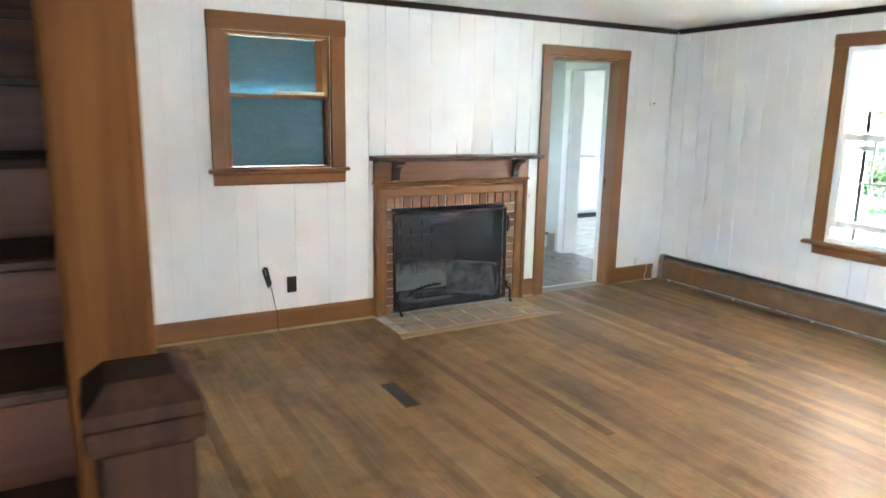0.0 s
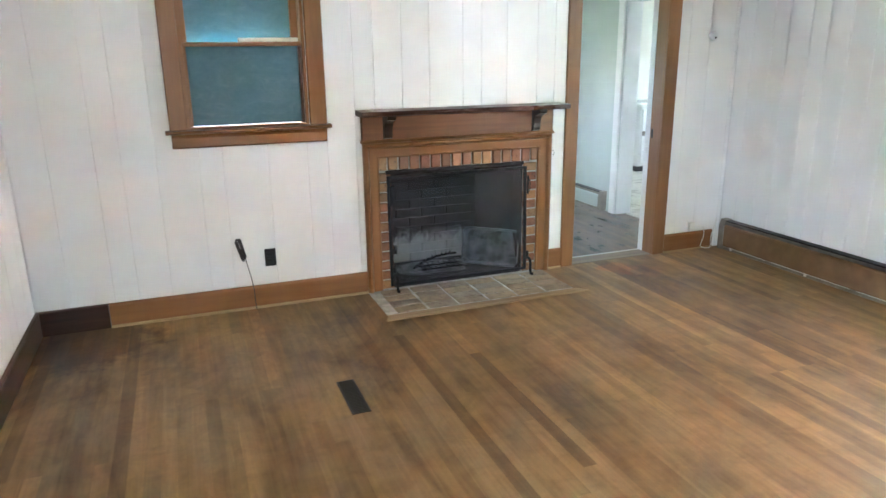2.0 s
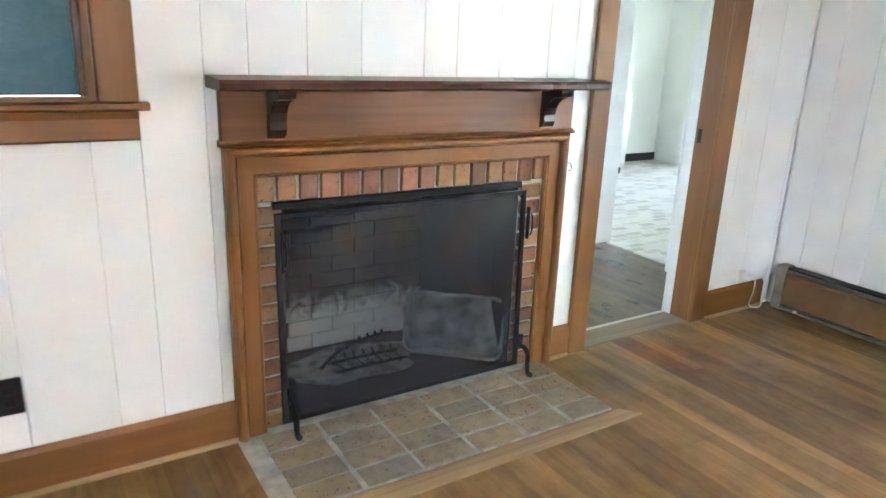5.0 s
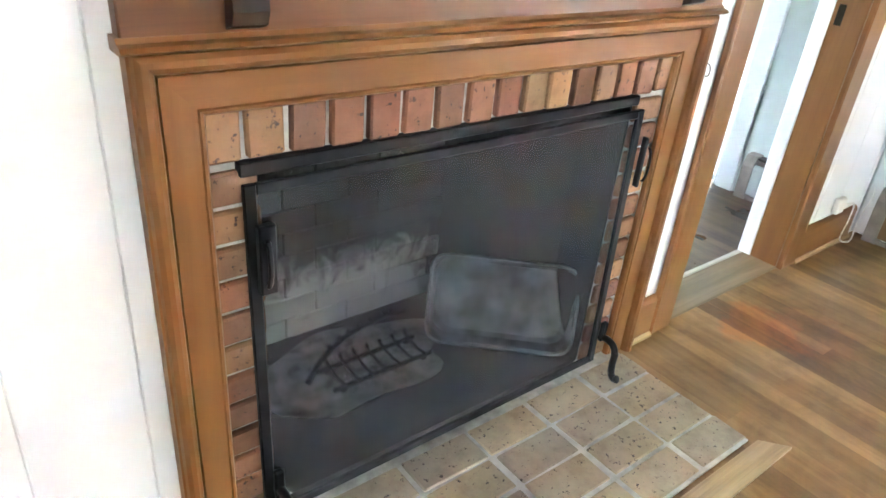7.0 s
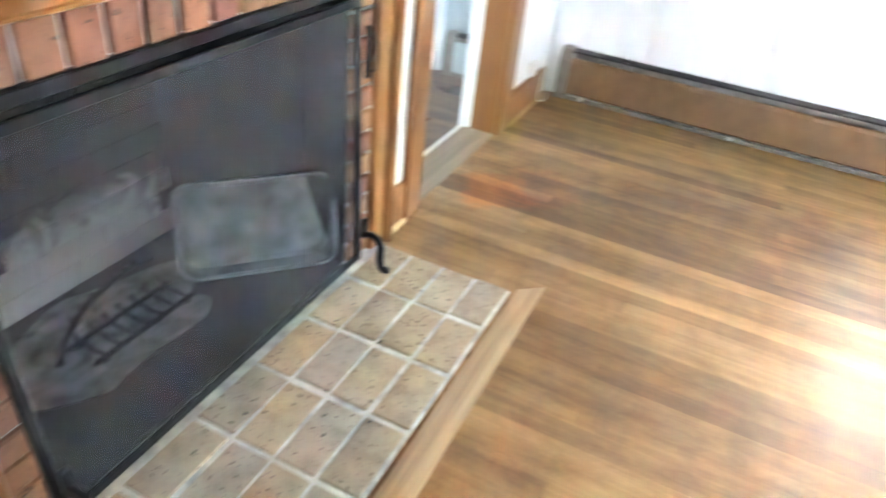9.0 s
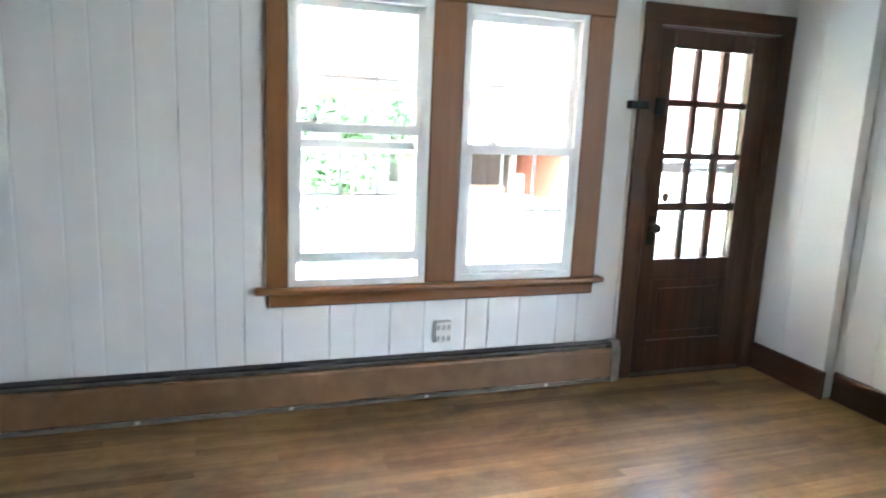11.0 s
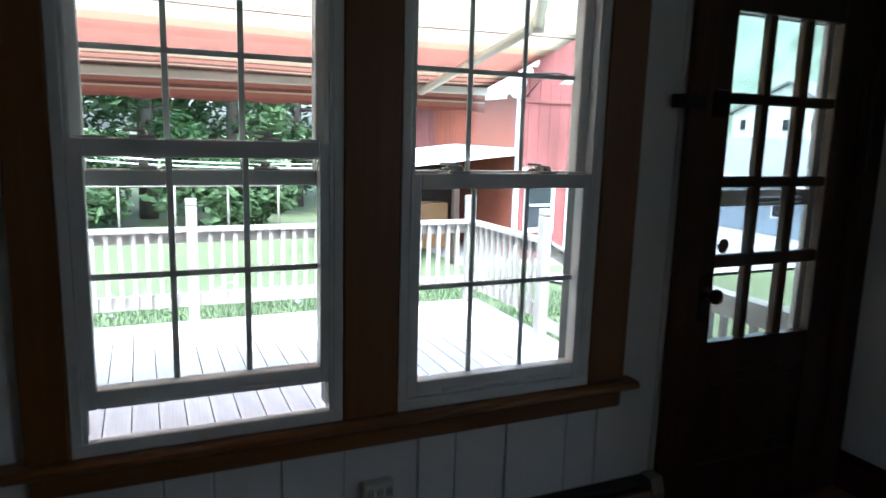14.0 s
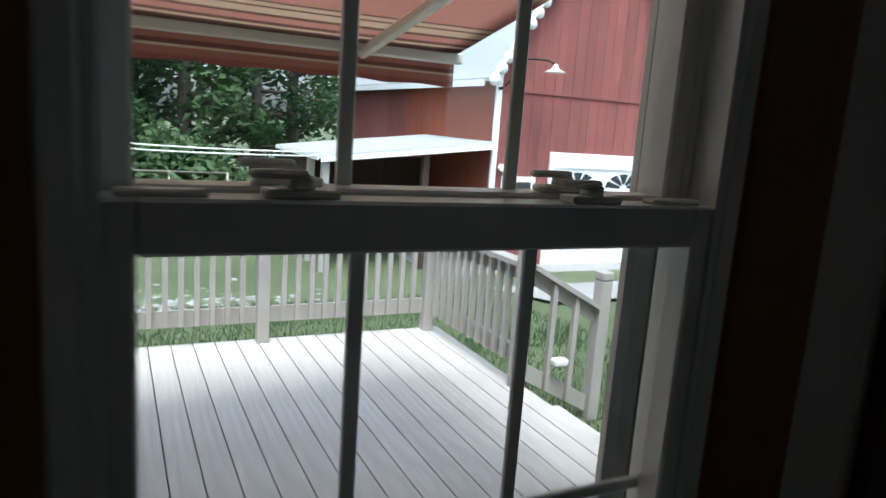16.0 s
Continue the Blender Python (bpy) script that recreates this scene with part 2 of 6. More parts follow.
hall_floor_mat = wood("hall_floor", (0.12, 0.07, 0.04), (0.19, 0.12, 0.072), (0.25, 0.165, 0.105), "y", 0.28, 26.0, 0.35, by_island=True, coat=0.4)
pale_wood = wood("bare_pine", (0.26, 0.18, 0.095), (0.4, 0.29, 0.16), (0.5, 0.38, 0.23), "x", 0.6)
sill_strip = wood("worn_threshold", (0.16, 0.12, 0.07), (0.25, 0.19, 0.115), (0.33, 0.26, 0.16), "x", 0.45)
white_paint = plain("white_wall_paint", (0.8, 0.8, 0.795), 0.5, 0, 0.05, 1.6, 0.06)
groove_paint = plain("groove_paint", (0.77, 0.77, 0.77), 0.7, 0, 0.15, 5.0)
ceiling_paint = plain("ceiling_paint", (0.78, 0.77, 0.75), 0.85, 0, 0.05, 1.2, 0.15)
green_paint = plain("grey_green_paint", (0.48, 0.53, 0.51), 0.55, 0, 0.08, 1.5)
kitchen_paint = plain("cream_kitchen_paint", (0.76, 0.76, 0.7), 0.6, 0, 0.05, 1.5)
white_trim = plain("white_gloss_trim", (0.8, 0.8, 0.8), 0.35, 0, 0.06, 4.0)
outer_jamb = plain("dark_outer_jamb", (0.075, 0.085, 0.09), 0.4, 0, 0.15, 8.0)
vinyl_white = plain("white_vinyl_window", (0.78, 0.79, 0.8), 0.32, 0, 0.04, 6.0, 0.03)
grey_metal = plain("aged_beige_metal", (0.25, 0.225, 0.19), 0.4, 0.25, 0.25, 12.0)
brown_metal = plain("brown_painted_metal", (0.2, 0.115, 0.055), 0.36, 0.1, 0.2, 9.0)
dark_metal = plain("dark_louvre_metal", (0.035, 0.03, 0.027), 0.45, 0.4, 0.2, 9.0)
black_iron = plain("black_iron", (0.022, 0.022, 0.023), 0.5, 0.6, 0.3, 20.0, 0.25)
black_plastic = plain("black_plastic", (0.02, 0.02, 0.021), 0.35, 0, 0.2, 10.0)
brass_dark = plain("blackened_brass", (0.04, 0.033, 0.022), 0.35, 0.8, 0.3, 25.0)
white_plastic = plain("white_plastic", (0.75, 0.74, 0.7), 0.4, 0, 0.06, 10.0)
dark_gap = plain("dark_gap", (0.02, 0.017, 0.014), 0.9, 0, 0.2, 10.0)
appliance_white = plain("white_enamel", (0.8, 0.8, 0.79), 0.22, 0, 0.03, 3.0, 0.02)


def chalk_material():
    m = Mat("chalky_blue_board", 0.75)
    v = m.scaled(1, 1, 1)
    smear = m.noise(m.scaled(1.0, 1.0, 2.2), 5.0, 8, 0.7, 1.5)
    fine = m.noise(v, 40, 6, 0.7, 0.5)
    col = m.ramp(smear, [(0.3, (0.062, 0.135, 0.17)), (0.55, (0.078, 0.16, 0.196)), (0.75, (0.115, 0.2, 0.232)), (0.9, (0.2, 0.28, 0.3))])
    m.color(m.mix(0.12, col, m.ramp(fine, [(0.4, (0.05, 0.12, 0.15)), (0.7, (0.18, 0.26, 0.28))]), "MIX"))
    m.bump(fine, 0.1, 0.001)
    return m.m


def brick_material(name, stops, spots, rough=0.85, burnt=False):
    m = Mat(name, rough)
    rnd = m.random()
    base = m.ramp(rnd, stops)
    n = m.node("ShaderNodeCombineXYZ")
    for i in range(3):
        m.link(rnd, n.inputs[i])
    k = m.node("ShaderNodeVectorMath")
    k.operation = "SCALE"
    k.inputs["Scale"].default_value = 50.0
    m.link(n.outputs[0], k.inputs[0])
    v = m.scaled(1, 1, 1, k.outputs[0])
    blot = m.noise(v, 14, 6, 0.65)
    speck = m.noise(v, 75, 3, 0.6)
    base = m.mix(0.5, base, m.ramp(blot, [(0.3, (0.35, 0.33, 0.32)), (0.55, (0.9, 0.9, 0.9)), (0.8, (1.25, 1.2, 1.15))]), "MULTIPLY")
    base = m.mix(m.ramp(speck, [(0.62, (0, 0, 0)), (0.69, (1, 1, 1))]), base, spots)
    if burnt:
        # pale ash licked up the low back wall in ragged streaks
        pos = m.t.nodes.new("ShaderNodeNewGeometry").outputs["Position"]
        lick = m.node("ShaderNodeMapping", Scale=(7.0, 7.0, 5.5))
        m.link(pos, lick.inputs["Vector"])
        flame = m.noise(lick.outputs[0], 1.6, 6, 0.7, 0.8)
        axes = m.t.nodes.new("ShaderNodeSeparateXYZ")
        m.link(pos, axes.inputs[0])
        low = m.node("ShaderNodeMapRange")
        low.inputs[1].default_value, low.inputs[2].default_value = 0.46, 0.1
        m.link(axes.outputs[2], low.inputs[0])
        reach = m.node("ShaderNodeMath")
        reach.operation = "MULTIPLY"
        m.link(low.outputs[0], reach.inputs[0])
        m.link(flame, reach.inputs[1])
        base = m.mix(m.ramp(reach.outputs[0], [(0.24, (0, 0, 0)), (0.42, (1, 1, 1))]), base, (0.42, 0.41, 0.39))
    m.color(base)
    m.bump(m.mix(0.5, blot, speck), 0.5, 0.003)
    return m.m


hearth_brick = brick_material("hearth_brick", [(0.0, (0.27, 0.245, 0.2)), (0.3, (0.33, 0.275, 0.195)), (0.6, (0.36, 0.285, 0.185)), (0.8, (0.27, 0.255, 0.225)), (1.0, (0.4, 0.32, 0.21))], (0.06, 0.05, 0.045))
face_brick = brick_material("face_brick", [(0.0, (0.17, 0.085, 0.05)), (0.25, (0.28, 0.13, 0.068)), (0.5, (0.22, 0.095, 0.06)), (0.75, (0.27, 0.15, 0.075)), (0.92, (0.36, 0.2, 0.09)), (1.0, (0.15, 0.085, 0.06))], (0.05, 0.03, 0.025))
fire_brick = brick_material("sooty_fire_brick", [(0.0, (0.028, 0.027, 0.025)), (0.5, (0.04, 0.038, 0.035)), (1.0, (0.06, 0.057, 0.053))], (0.12, 0.118, 0.113), burnt=True)
mortar = plain("mortar", (0.38, 0.37, 0.34), 0.92, 0, 0.3, 22.0, 0.6, 90)
hearth_mortar = plain("hearth_mortar", (0.43, 0.415, 0.38), 0.95, 0, 0.45, 14.0, 0.6, 90)
sooty_mortar = plain("sooty_mortar", (0.045, 0.044, 0.042), 0.95, 0, 0.4, 10.0, 0.6, 90)
ash = plain("ash_and_char", (0.17, 0.167, 0.16), 0.95, 0, 0.8, 18.0, 0.8, 120)


def mesh_screen():
    m = Mat("fine_wire_mesh", 0.5, 0.3)
    m.color((0.08, 0.081, 0.086))
    clear = m.t.nodes.new("ShaderNodeBsdfTransparent")
    mixer = m.t.nodes.new("ShaderNodeMixShader")
    dust = m.noise(m.scaled(1, 1, 1), 3.0, 5)
    r = m.node("ShaderNodeMapRange")
    r.inputs[3].default_value, r.inputs[4].default_value = 0.18, 0.31
    m.link(dust, r.inputs[0])
    m.link(r.outputs[0], mixer.inputs[0])
    m.link(clear.outputs[0], mixer.inputs[1])
    m.link(m.b.outputs[0], mixer.inputs[2])
    m.link(mixer.outputs[0], m.t.nodes["Material Output"].inputs["Surface"])
    return m.m


def insect_screen():
    m = Mat("grey_insect_screen", 0.6)
    m.color((0.16, 0.165, 0.17))
    weave = m.node("ShaderNodeTexWave", Scale=120.0)
    weave.bands_direction = "Y"
    m.link(m.c, weave.inputs["Vector"])
    r = m.node("ShaderNodeMapRange")
    r.inputs[3].default_value, r.inputs[4].default_value = 0.01, 0.08
    m.link(weave.outputs["Fac"], r.inputs[0])
    clear = m.t.nodes.new("ShaderNodeBsdfTransparent")
    mixer = m.t.nodes.new("ShaderNodeMixShader")
    m.link(r.outputs[0], mixer.inputs[0])
    m.link(clear.outputs[0], mixer.inputs[1])
    m.link(m.b.outputs[0], mixer.inputs[2])
    m.link(mixer.outputs[0], m.t.nodes["Material Output"].inputs["Surface"])
    return m.m


def glass_material(name="window_glass", clarity=0.96):
    m = Mat(name, 0.0)
    out = m.t.nodes["Material Output"]
    clear = m.t.nodes.new("ShaderNodeBsdfTransparent")
    clear.inputs[0].default_value = (clarity - 0.01, clarity + 0.01, clarity, 1)
    gloss = m.t.nodes.new("ShaderNodeBsdfGlossy")
    gloss.inputs["Roughness"].default_value = 0.02
    fres = m.t.nodes.new("ShaderNodeMath")
    fres.operation = "POWER"
    fres.inputs[1].default_value = 4.0
    lw = m.node("ShaderNodeLayerWeight", Blend=0.5)
    m.link(lw.outputs["Facing"], fres.inputs[0])
    gain = m.node("ShaderNodeMapRange")
    gain.inputs[3].default_value, gain.inputs[4].default_value = 0.02, 0.6
    m.link(fres.outputs[0], gain.inputs[0])
    mixer = m.t.nodes.new("ShaderNodeMixShader")
    m.link(gain.outputs[0], mixer.inputs[0])
    m.link(clear.outputs[0], mixer.inputs[1])
    m.link(gloss.outputs[0], mixer.inputs[2])
    m.link(mixer.outputs[0], out.inputs["Surface"])
    return m.m


chalk = chalk_material()
screen_mesh = mesh_screen()
window_screen = insect_screen()
glass = glass_material()

# ---- sizes of the place ----
CEIL = 2.35
XL = -5.05          # stair side wall
YR = -4.70          # wall beside the entrance door
WIN_A = (-2.355, -1.644)
WIN_B = (-3.228, -2.525)
WIN_Z = (0.66, 2.085)
SILL_Z = 0.6
DOOR_Y = (-4.545, -3.675)
DOOR_H = 2.09
HALL_X = (-1.435, -0.685)
HALL_H = 2.045
BOARD_X, BOARD_Z = (-4.1, -3.375), (1.165, 2.065)
FIRE_X, FIRE_Z = (-2.86, -1.86), 0.83

# ---- walls: a core with openings, and the painted plank panelling on it ----
def core(name, axis, at, thick, a, b, z0, z1, holes, material, label):
    """A wall along x or y, cut round its holes (a, b, z0, z1)."""
    bm = bmesh.new()

    def block(p, q, r, s):
        if q - p < 1e-4 or s - r < 1e-4:
            return
        if axis == "x":
            bm_box(p, q, min(at, at + thick), max(at, at + thick), r, s, into=bm)
        else:
            bm_box(min(at, at + thick), max(at, at + thick), p, q, r, s, into=bm)
    cur = a
    for h0, h1, hz0, hz1 in sorted(holes):
        block(cur, h0, z0, z1)
        block(h0, h1, z0, hz0)
        block(h0, h1, hz1, z1)
        cur = h1
    block(cur, b, z0, z1)
    return structure(name, bm, material, label)


WIDTHS = (0.135, 0.19, 0.19, 0.24, 0.137, 0.19, 0.235, 0.14, 0.27, 0.245, 0.132, 0.188)


def planks(wall, axis, face, out, a, b, z0, z1, holes, start=0, first=0.0, cuts=None, g=0.0018, d=0.006):
    """Painted planks on a wall, with a sunk groove between two. out: +1 or -1, the side that they face."""
    edges, k = [a], start
    cur = a + first if first else a + WIDTHS[k % len(WIDTHS)]
    while cur < b - 0.03:
        edges.append(cur)
        k += 1
        cur += WIDTHS[k % len(WIDTHS)]
    edges.append(b)
    if cuts:
        edges = [a] + sorted(cuts) + [b]
    for p, q in zip(edges, edges[1:]):
        spans = [(z0, z1, p, q)]
        for h0, h1, hz0, hz1 in holes:
            nxt = []
            for r, s, u, w in spans:
                if w <= h0 or u >= h1 or s <= hz0 or r >= hz1:
                    nxt.append((r, s, u, w))
                    continue
                if r < hz0:
                    nxt.append((r, hz0, u, w))
                if s > hz1:
                    nxt.append((hz1, s, u, w))
                if u < h0:
                    nxt.append((max(r, hz0), min(s, hz1), u, h0))
                if w > h1:
                    nxt.append((max(r, hz0), min(s, hz1), h1, w))
            spans = nxt
        for r, s, u, w in spans:
            if w - u < 0.006 or s - r < 0.006:
                continue
            lo = g if abs(u - p) < 1e-6 else 0.0
            hi = g if abs(w - q) < 1e-6 else 0.0
            prof = [(u + lo * 0.4, 0.0), (u + lo * 0.4, d * 0.4), (u + lo * 1.6, d), (w - hi * 1.6, d), (w - hi * 0.4, d * 0.4), (w - hi * 0.4, 0.0)]
            if not lo:
                prof = [(u, 0.0), (u, d)] + prof[3:]
            if not hi:
                prof = prof[:-3] + [(w, d), (w, 0.0)]
            pts = [(c, face + out * t) if axis == "x" else (face + out * t, c) for c, t in prof]
            part("plank", bm_extrude(pts, "z", r, s), white_paint, wall)


FP_HOLES = [(*HALL_X, 0.0, HALL_H), (*BOARD_X, *BOARD_Z), (-2.955, -1.725, 0.0, 0.94)]
WW_HOLES = [(*WIN_A, SILL_Z, WIN_Z[1]), (*WIN_B, SILL_Z, WIN_Z[1]), (*DOOR_Y, 0.0, DOOR_H)]
wall_fireplace = core("wall_north", "x", 0.012, 0.138, -6.0, 0.0, 0.0, CEIL, FP_HOLES, groove_paint, "white painted plank-panelled wall round the brick fireplace")
wall_window = core("wall_east", "y", 0.012, 0.138, YR - 0.1, 0.15, -0.0, CEIL, WW_HOLES, groove_paint, "white painted plank-panelled wall with two windows and a door")
wall_stair = core("wall_west", "y", XL - 0.012, -0.03, -3.43, 0.012, 0.0, CEIL, [], groove_paint, "white painted plank-panelled wall beside the stairs")
wall_south = core("wall_south", "x", YR - 0.012, -0.12, -2.9, 0.0, 0.0, CEIL, [], groove_paint, "white painted panelled wall beside the entrance door")

bm = bm_box(-2.9, -2.78, -6.6, YR - 0.132, 0.0, CEIL)
structure("wall_passage", bm, white_paint, "plain white wall of the passage behind")
core("wall_back", "x", -6.6, -0.12, -6.0, -2.78, 0.0, CEIL, [], white_paint, "plain white wall closing the passage")
# unseen opening added so light reaches the window wall from the west
core("wall_stairwell", "y", -6.0, -0.12, -6.72, 0.15, 0.0, 3.9, [(-6.5, -5.8, 1.2, 2.05)], dark_z, "dark board wall of the enclosed stairs with an unseen opening added for light")
# out of view, added to shield stairs and newel from the passage light
structure("wall_light_stop", bm_box(-6.0, -5.3, -4.86, -4.76, 0.0, CEIL), white_paint, "unseen white stub wall added to keep light off the stairs")
bm = bm_box(-6.0, XL - 0.112, -0.1, 0.012, CEIL, 3.9)
bm_box(-6.0, XL, -3.43, -3.33, CEIL + 0.1, 3.9, into=bm)
bm_box(XL - 0.112, XL - 0.012, -3.33, 0.012, CEIL, 3.9, into=bm)
structure("wall_stair_upper", bm, dark_z, "dark board walls above the enclosed stairs")
bm = bm_box(-6.12, XL, -3.43, 0.15, 3.9, 4.0)
structure("ceiling_stair", bm, ceiling_paint, "plain ceiling above the stairs")
bm = bm_box(XL - 0.112, 0.15, -6.72, 0.15, CEIL, CEIL + 0.1)
bm_box(-6.12, XL - 0.112, -6.72, -3.43, CEIL, CEIL + 0.1, into=bm)
structure("ceiling", bm, ceiling_paint, "flat off-white painted ceiling")

planks(wall_fireplace, "x", 0.012, -1, XL, 0.0, 0.0, CEIL, FP_HOLES, 2)
planks(wall_window, "y", 0.012, -1, YR, 0.003, 0.0, CEIL, WW_HOLES, g=0.0038, d=0.009,
       cuts=(-4.4, -4.15, -3.96, -3.77, -3.563, -3.303, -3.172, -2.93, -2.741, -2.61, -2.368, -2.177, -1.987, -1.855, -1.614, -1.431, -1.293, -1.151, -0.974, -0.8, -0.66, -0.47, -0.33, -0.15))
planks(wall_stair, "y", XL - 0.012, 1, -3.42, 0.003, 0.0, CEIL, [], 4)
planks(wall_south, "x", YR - 0.012, 1, -2.9, -0.56, 0.0, CEIL, [], 6)

# boxed-out stretch of panelling next to the entrance door
bm = bm_box(-0.56, -0.009, YR, YR + 0.075, 0.0, CEIL, 0.004)
boxed = structure("wall_south_casing", bm, white_paint, "white painted boxed-out wall corner beside the door")
part("groove", bm_box(-0.243, -0.239, YR + 0.075, YR + 0.0765, 0.16, CEIL), groove_paint, boxed)

# ---- floor: oak strips laid from the fireplace towards the passage ----
bm = bm_box(-6.12, 0.15, -6.72, 0.0, -0.06, -0.014)
floor = structure("floor", bm, dark_gap, "worn honey-brown oak strip floor with darker boards")
STRIP, GAP = 0.0625, 0.0
floor_meshes = {}


def strip_mesh(length, width=STRIP, material=None):
    key = (round(length, 2), width)
    if key not in floor_meshes:
        b = bm_box(0, width - GAP, -key[0] + GAP, 0, -0.016, 0)
        floor_meshes[key] = mesh_of("floor_strip", b, material or oak_floor)
    return floor_meshes[key]


rng = random.Random(11)
cols = int(5.05 / STRIP)
for i in range(cols + 1):
    x = -5.05 + i * STRIP
    y = 0.0
    while y > -4.69:
        length = rng.choice((1.15, 1.4, 1.7, 2.1, 2.4, 2.8)) if y < 0 else rng.choice((0.4, 0.8, 1.2, 1.6, 2.0))
        length = min(length, round(4.7 + y, 2))
        if 4.7 + y - length < 0.3:
            length = round(4.7 + y, 2)
        s = new("floor_strip", strip_mesh(length))
        s.location, s.parent = (x, y, 0.0), floor
        y -= length
bm = bmesh.new()
for i in range(int(6.0 / STRIP)):
    x = -6.0 + i * STRIP
    y = -4.7
    while y > -6.55:
        length = min(rng.choice((0.8, 1.2, 1.6)), 6.6 + y)
        bm_box(x, x + STRIP - GAP, y - length + GAP, y, -0.016, 0, into=bm)
        y -= length
tagged(part("floor_strips_passage", bm, oak_rest, floor), kind="stuff")

# ---- crown moulding, baseboards ----
def run_profile(prof, axis, a, b, face, out, name, material, label):
    pts = [(face + out * d, z) for d, z in prof]
    return structure(name, bm_extrude(pts, axis, a, b), material, label)


CROWN = [(0, 2.308), (0.008, 2.308), (0.012, 2.316), (0.03, 2.338), (0.034, 2.349), (0, 2.349)]
run_profile(CROWN, "x", XL, -0.0, 0.003, -1, "crown_north", crown_wood, "thin dark crown moulding under the ceiling")
run_profile(CROWN, "y", YR + 0.075, -0.034, 0.003, -1, "crown_east", crown_wood, "thin dark crown moulding under the ceiling")
run_profile(CROWN, "y", -3.42, -0.034, XL, 1, "crown_west", crown_wood, "thin dark crown moulding under the ceiling")
run_profile(CROWN, "x", -0.56, -0.034, YR + 0.075, 1, "crown_south", crown_wood, "thin dark crown moulding under the ceiling")
run_profile(CROWN, "x", -2.9, -0.56, YR, 1, "crown_south_2", crown_wood, "thin dark crown moulding under the ceiling")
BASE = [(0, 0), (0.017, 0), (0.017, 0.135), (0.012, 0.146), (0.006, 0.152), (0, 0.152)]
SHOE = [(0.017, 0.0), (0.029, 0.0), (0.028, 0.008), (0.022, 0.014), (0.017, 0.015)]
for k, (a, b) in enumerate(((-4.66, -3.045), (-1.642, -1.535), (-0.577, -0.085))):
    run_profile(BASE, "x", a, b, 0.003, -1, "baseboard_north_%d" % (k + 1), trim_x, "honey-brown stained wooden baseboard")
    run_profile(SHOE, "x", a, b, 0.003, -1, "shoe_moulding_%d" % (k + 1), pale_wood, "thin pale shoe moulding along the baseboard")
BASE_D = [(0, 0), (0.019, 0), (0.019, 0.142), (0.012, 0.152), (0, 0.152)]
# the corner stretch is darker than the rest of the north baseboard
run_profile(BASE_D, "x", XL + 0.019, -4.662, 0.003, -1, "baseboard_north_4", dark_x, "dark brown stretch of wooden baseboard in the corner")
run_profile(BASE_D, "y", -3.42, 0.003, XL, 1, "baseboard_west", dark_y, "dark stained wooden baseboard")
BASE_S = [(0, 0), (0.018, 0), (0.018, 0.158), (0.01, 0.168), (0, 0.168)]
run_profile(BASE_S, "x", -0.578, -0.02, YR + 0.075, 1, "baseboard_south", dark_x, "dark stained wooden baseboard")
run_profile(BASE_S, "x", -2.9, -0.58, YR, 1, "baseboard_south_2", dark_x, "dark stained wooden baseboard")


# ---- casings ----
def casing_board(parent, name, x0, x1, y0, y1, z0, z1, material, bevel=0.005):
    return part(name, bm_box(x0, x1, y0, y1, z0, z1, bevel), material, parent)


hall_door = thing("door_1", "honey-brown stained wooden door casing without a door leaf", "door frame", at=(-1.06, 0, 0))
tagged(hall_door, kind="structure")
casing_board(hall_door, "casing", -1.535, -1.43, -0.022, 0.003, 0.0, HALL_H, trim_z)
casing_board(hall_door, "casing", -0.69, -0.577, -0.022, 0.003, 0.0, HALL_H, trim_z)
casing_board(hall_door, "head_casing", -1.54, -0.572, -0.026, 0.003, HALL_H, HALL_H + 0.085, trim_x)
casing_board(hall_door, "jamb", -1.455, -1.432, 0.0035, 0.165, 0.0, HALL_H, trim_z, 0.002)
casing_board(hall_door, "jamb", -0.688, -0.665, 0.0035, 0.115, 0.0, HALL_H, trim_z, 0.002)
casing_board(hall_door, "jamb", -0.692, -0.66, 0.116, 0.17, 0.0, HALL_H, white_trim, 0.003)
casing_board(hall_door, "head_jamb", -1.432, -0.692, 0.0035, 0.165, HALL_H - 0.02, HALL_H - 0.001, trim_x, 0.002)
casing_board(hall_door, "strike_plate", -0.6905, -0.688, 0.075, 0.1, 0.93, 1.0, brass_dark, 0.0008)
casing_board(hall_door, "stop", -1.432, -1.42, 0.08, 0.1, 0.0, HALL_H - 0.02, trim_z, 0.002)
part("threshold", bm_box(-1.455, -0.66, 0.0, 0.15, -0.012, 0.006, 0.004), sill_strip, hall_door, "worn grey wooden threshold board")
part("metal_strip", bm_box(-1.43, -0.692, 0.15, 0.168, -0.012, 0.008, 0.002), plain("bright_strip", (0.6, 0.57, 0.5), 0.4, 0.3), hall_door, "pale metal edge strip")

# ---- hallway and kitchen seen through the doorway ----
bm = bm_box(-3.0, 0.06, 0.15, 3.2, -0.06, -0.014)
hall_floor = structure("floor_hall", bm, dark_gap, "dark polished wooden floor of the hallway")
bm = bmesh.new()
for i in range(int(3.02 / STRIP)):
    x = -3.0 + i * STRIP
    y = 3.2
    while y > 0.2:
        length = min(rng.choice((0.7, 1.1, 1.5)), y - 0.168)
        bm_box(x, x + STRIP - GAP, y - length + GAP, y, -0.016, 0.0, into=bm)
        y -= length
tagged(part("floor_strips_hall", bm, hall_floor_mat, hall_floor), kind="stuff")
HX = -0.1
KD = (0.645, 1.34)
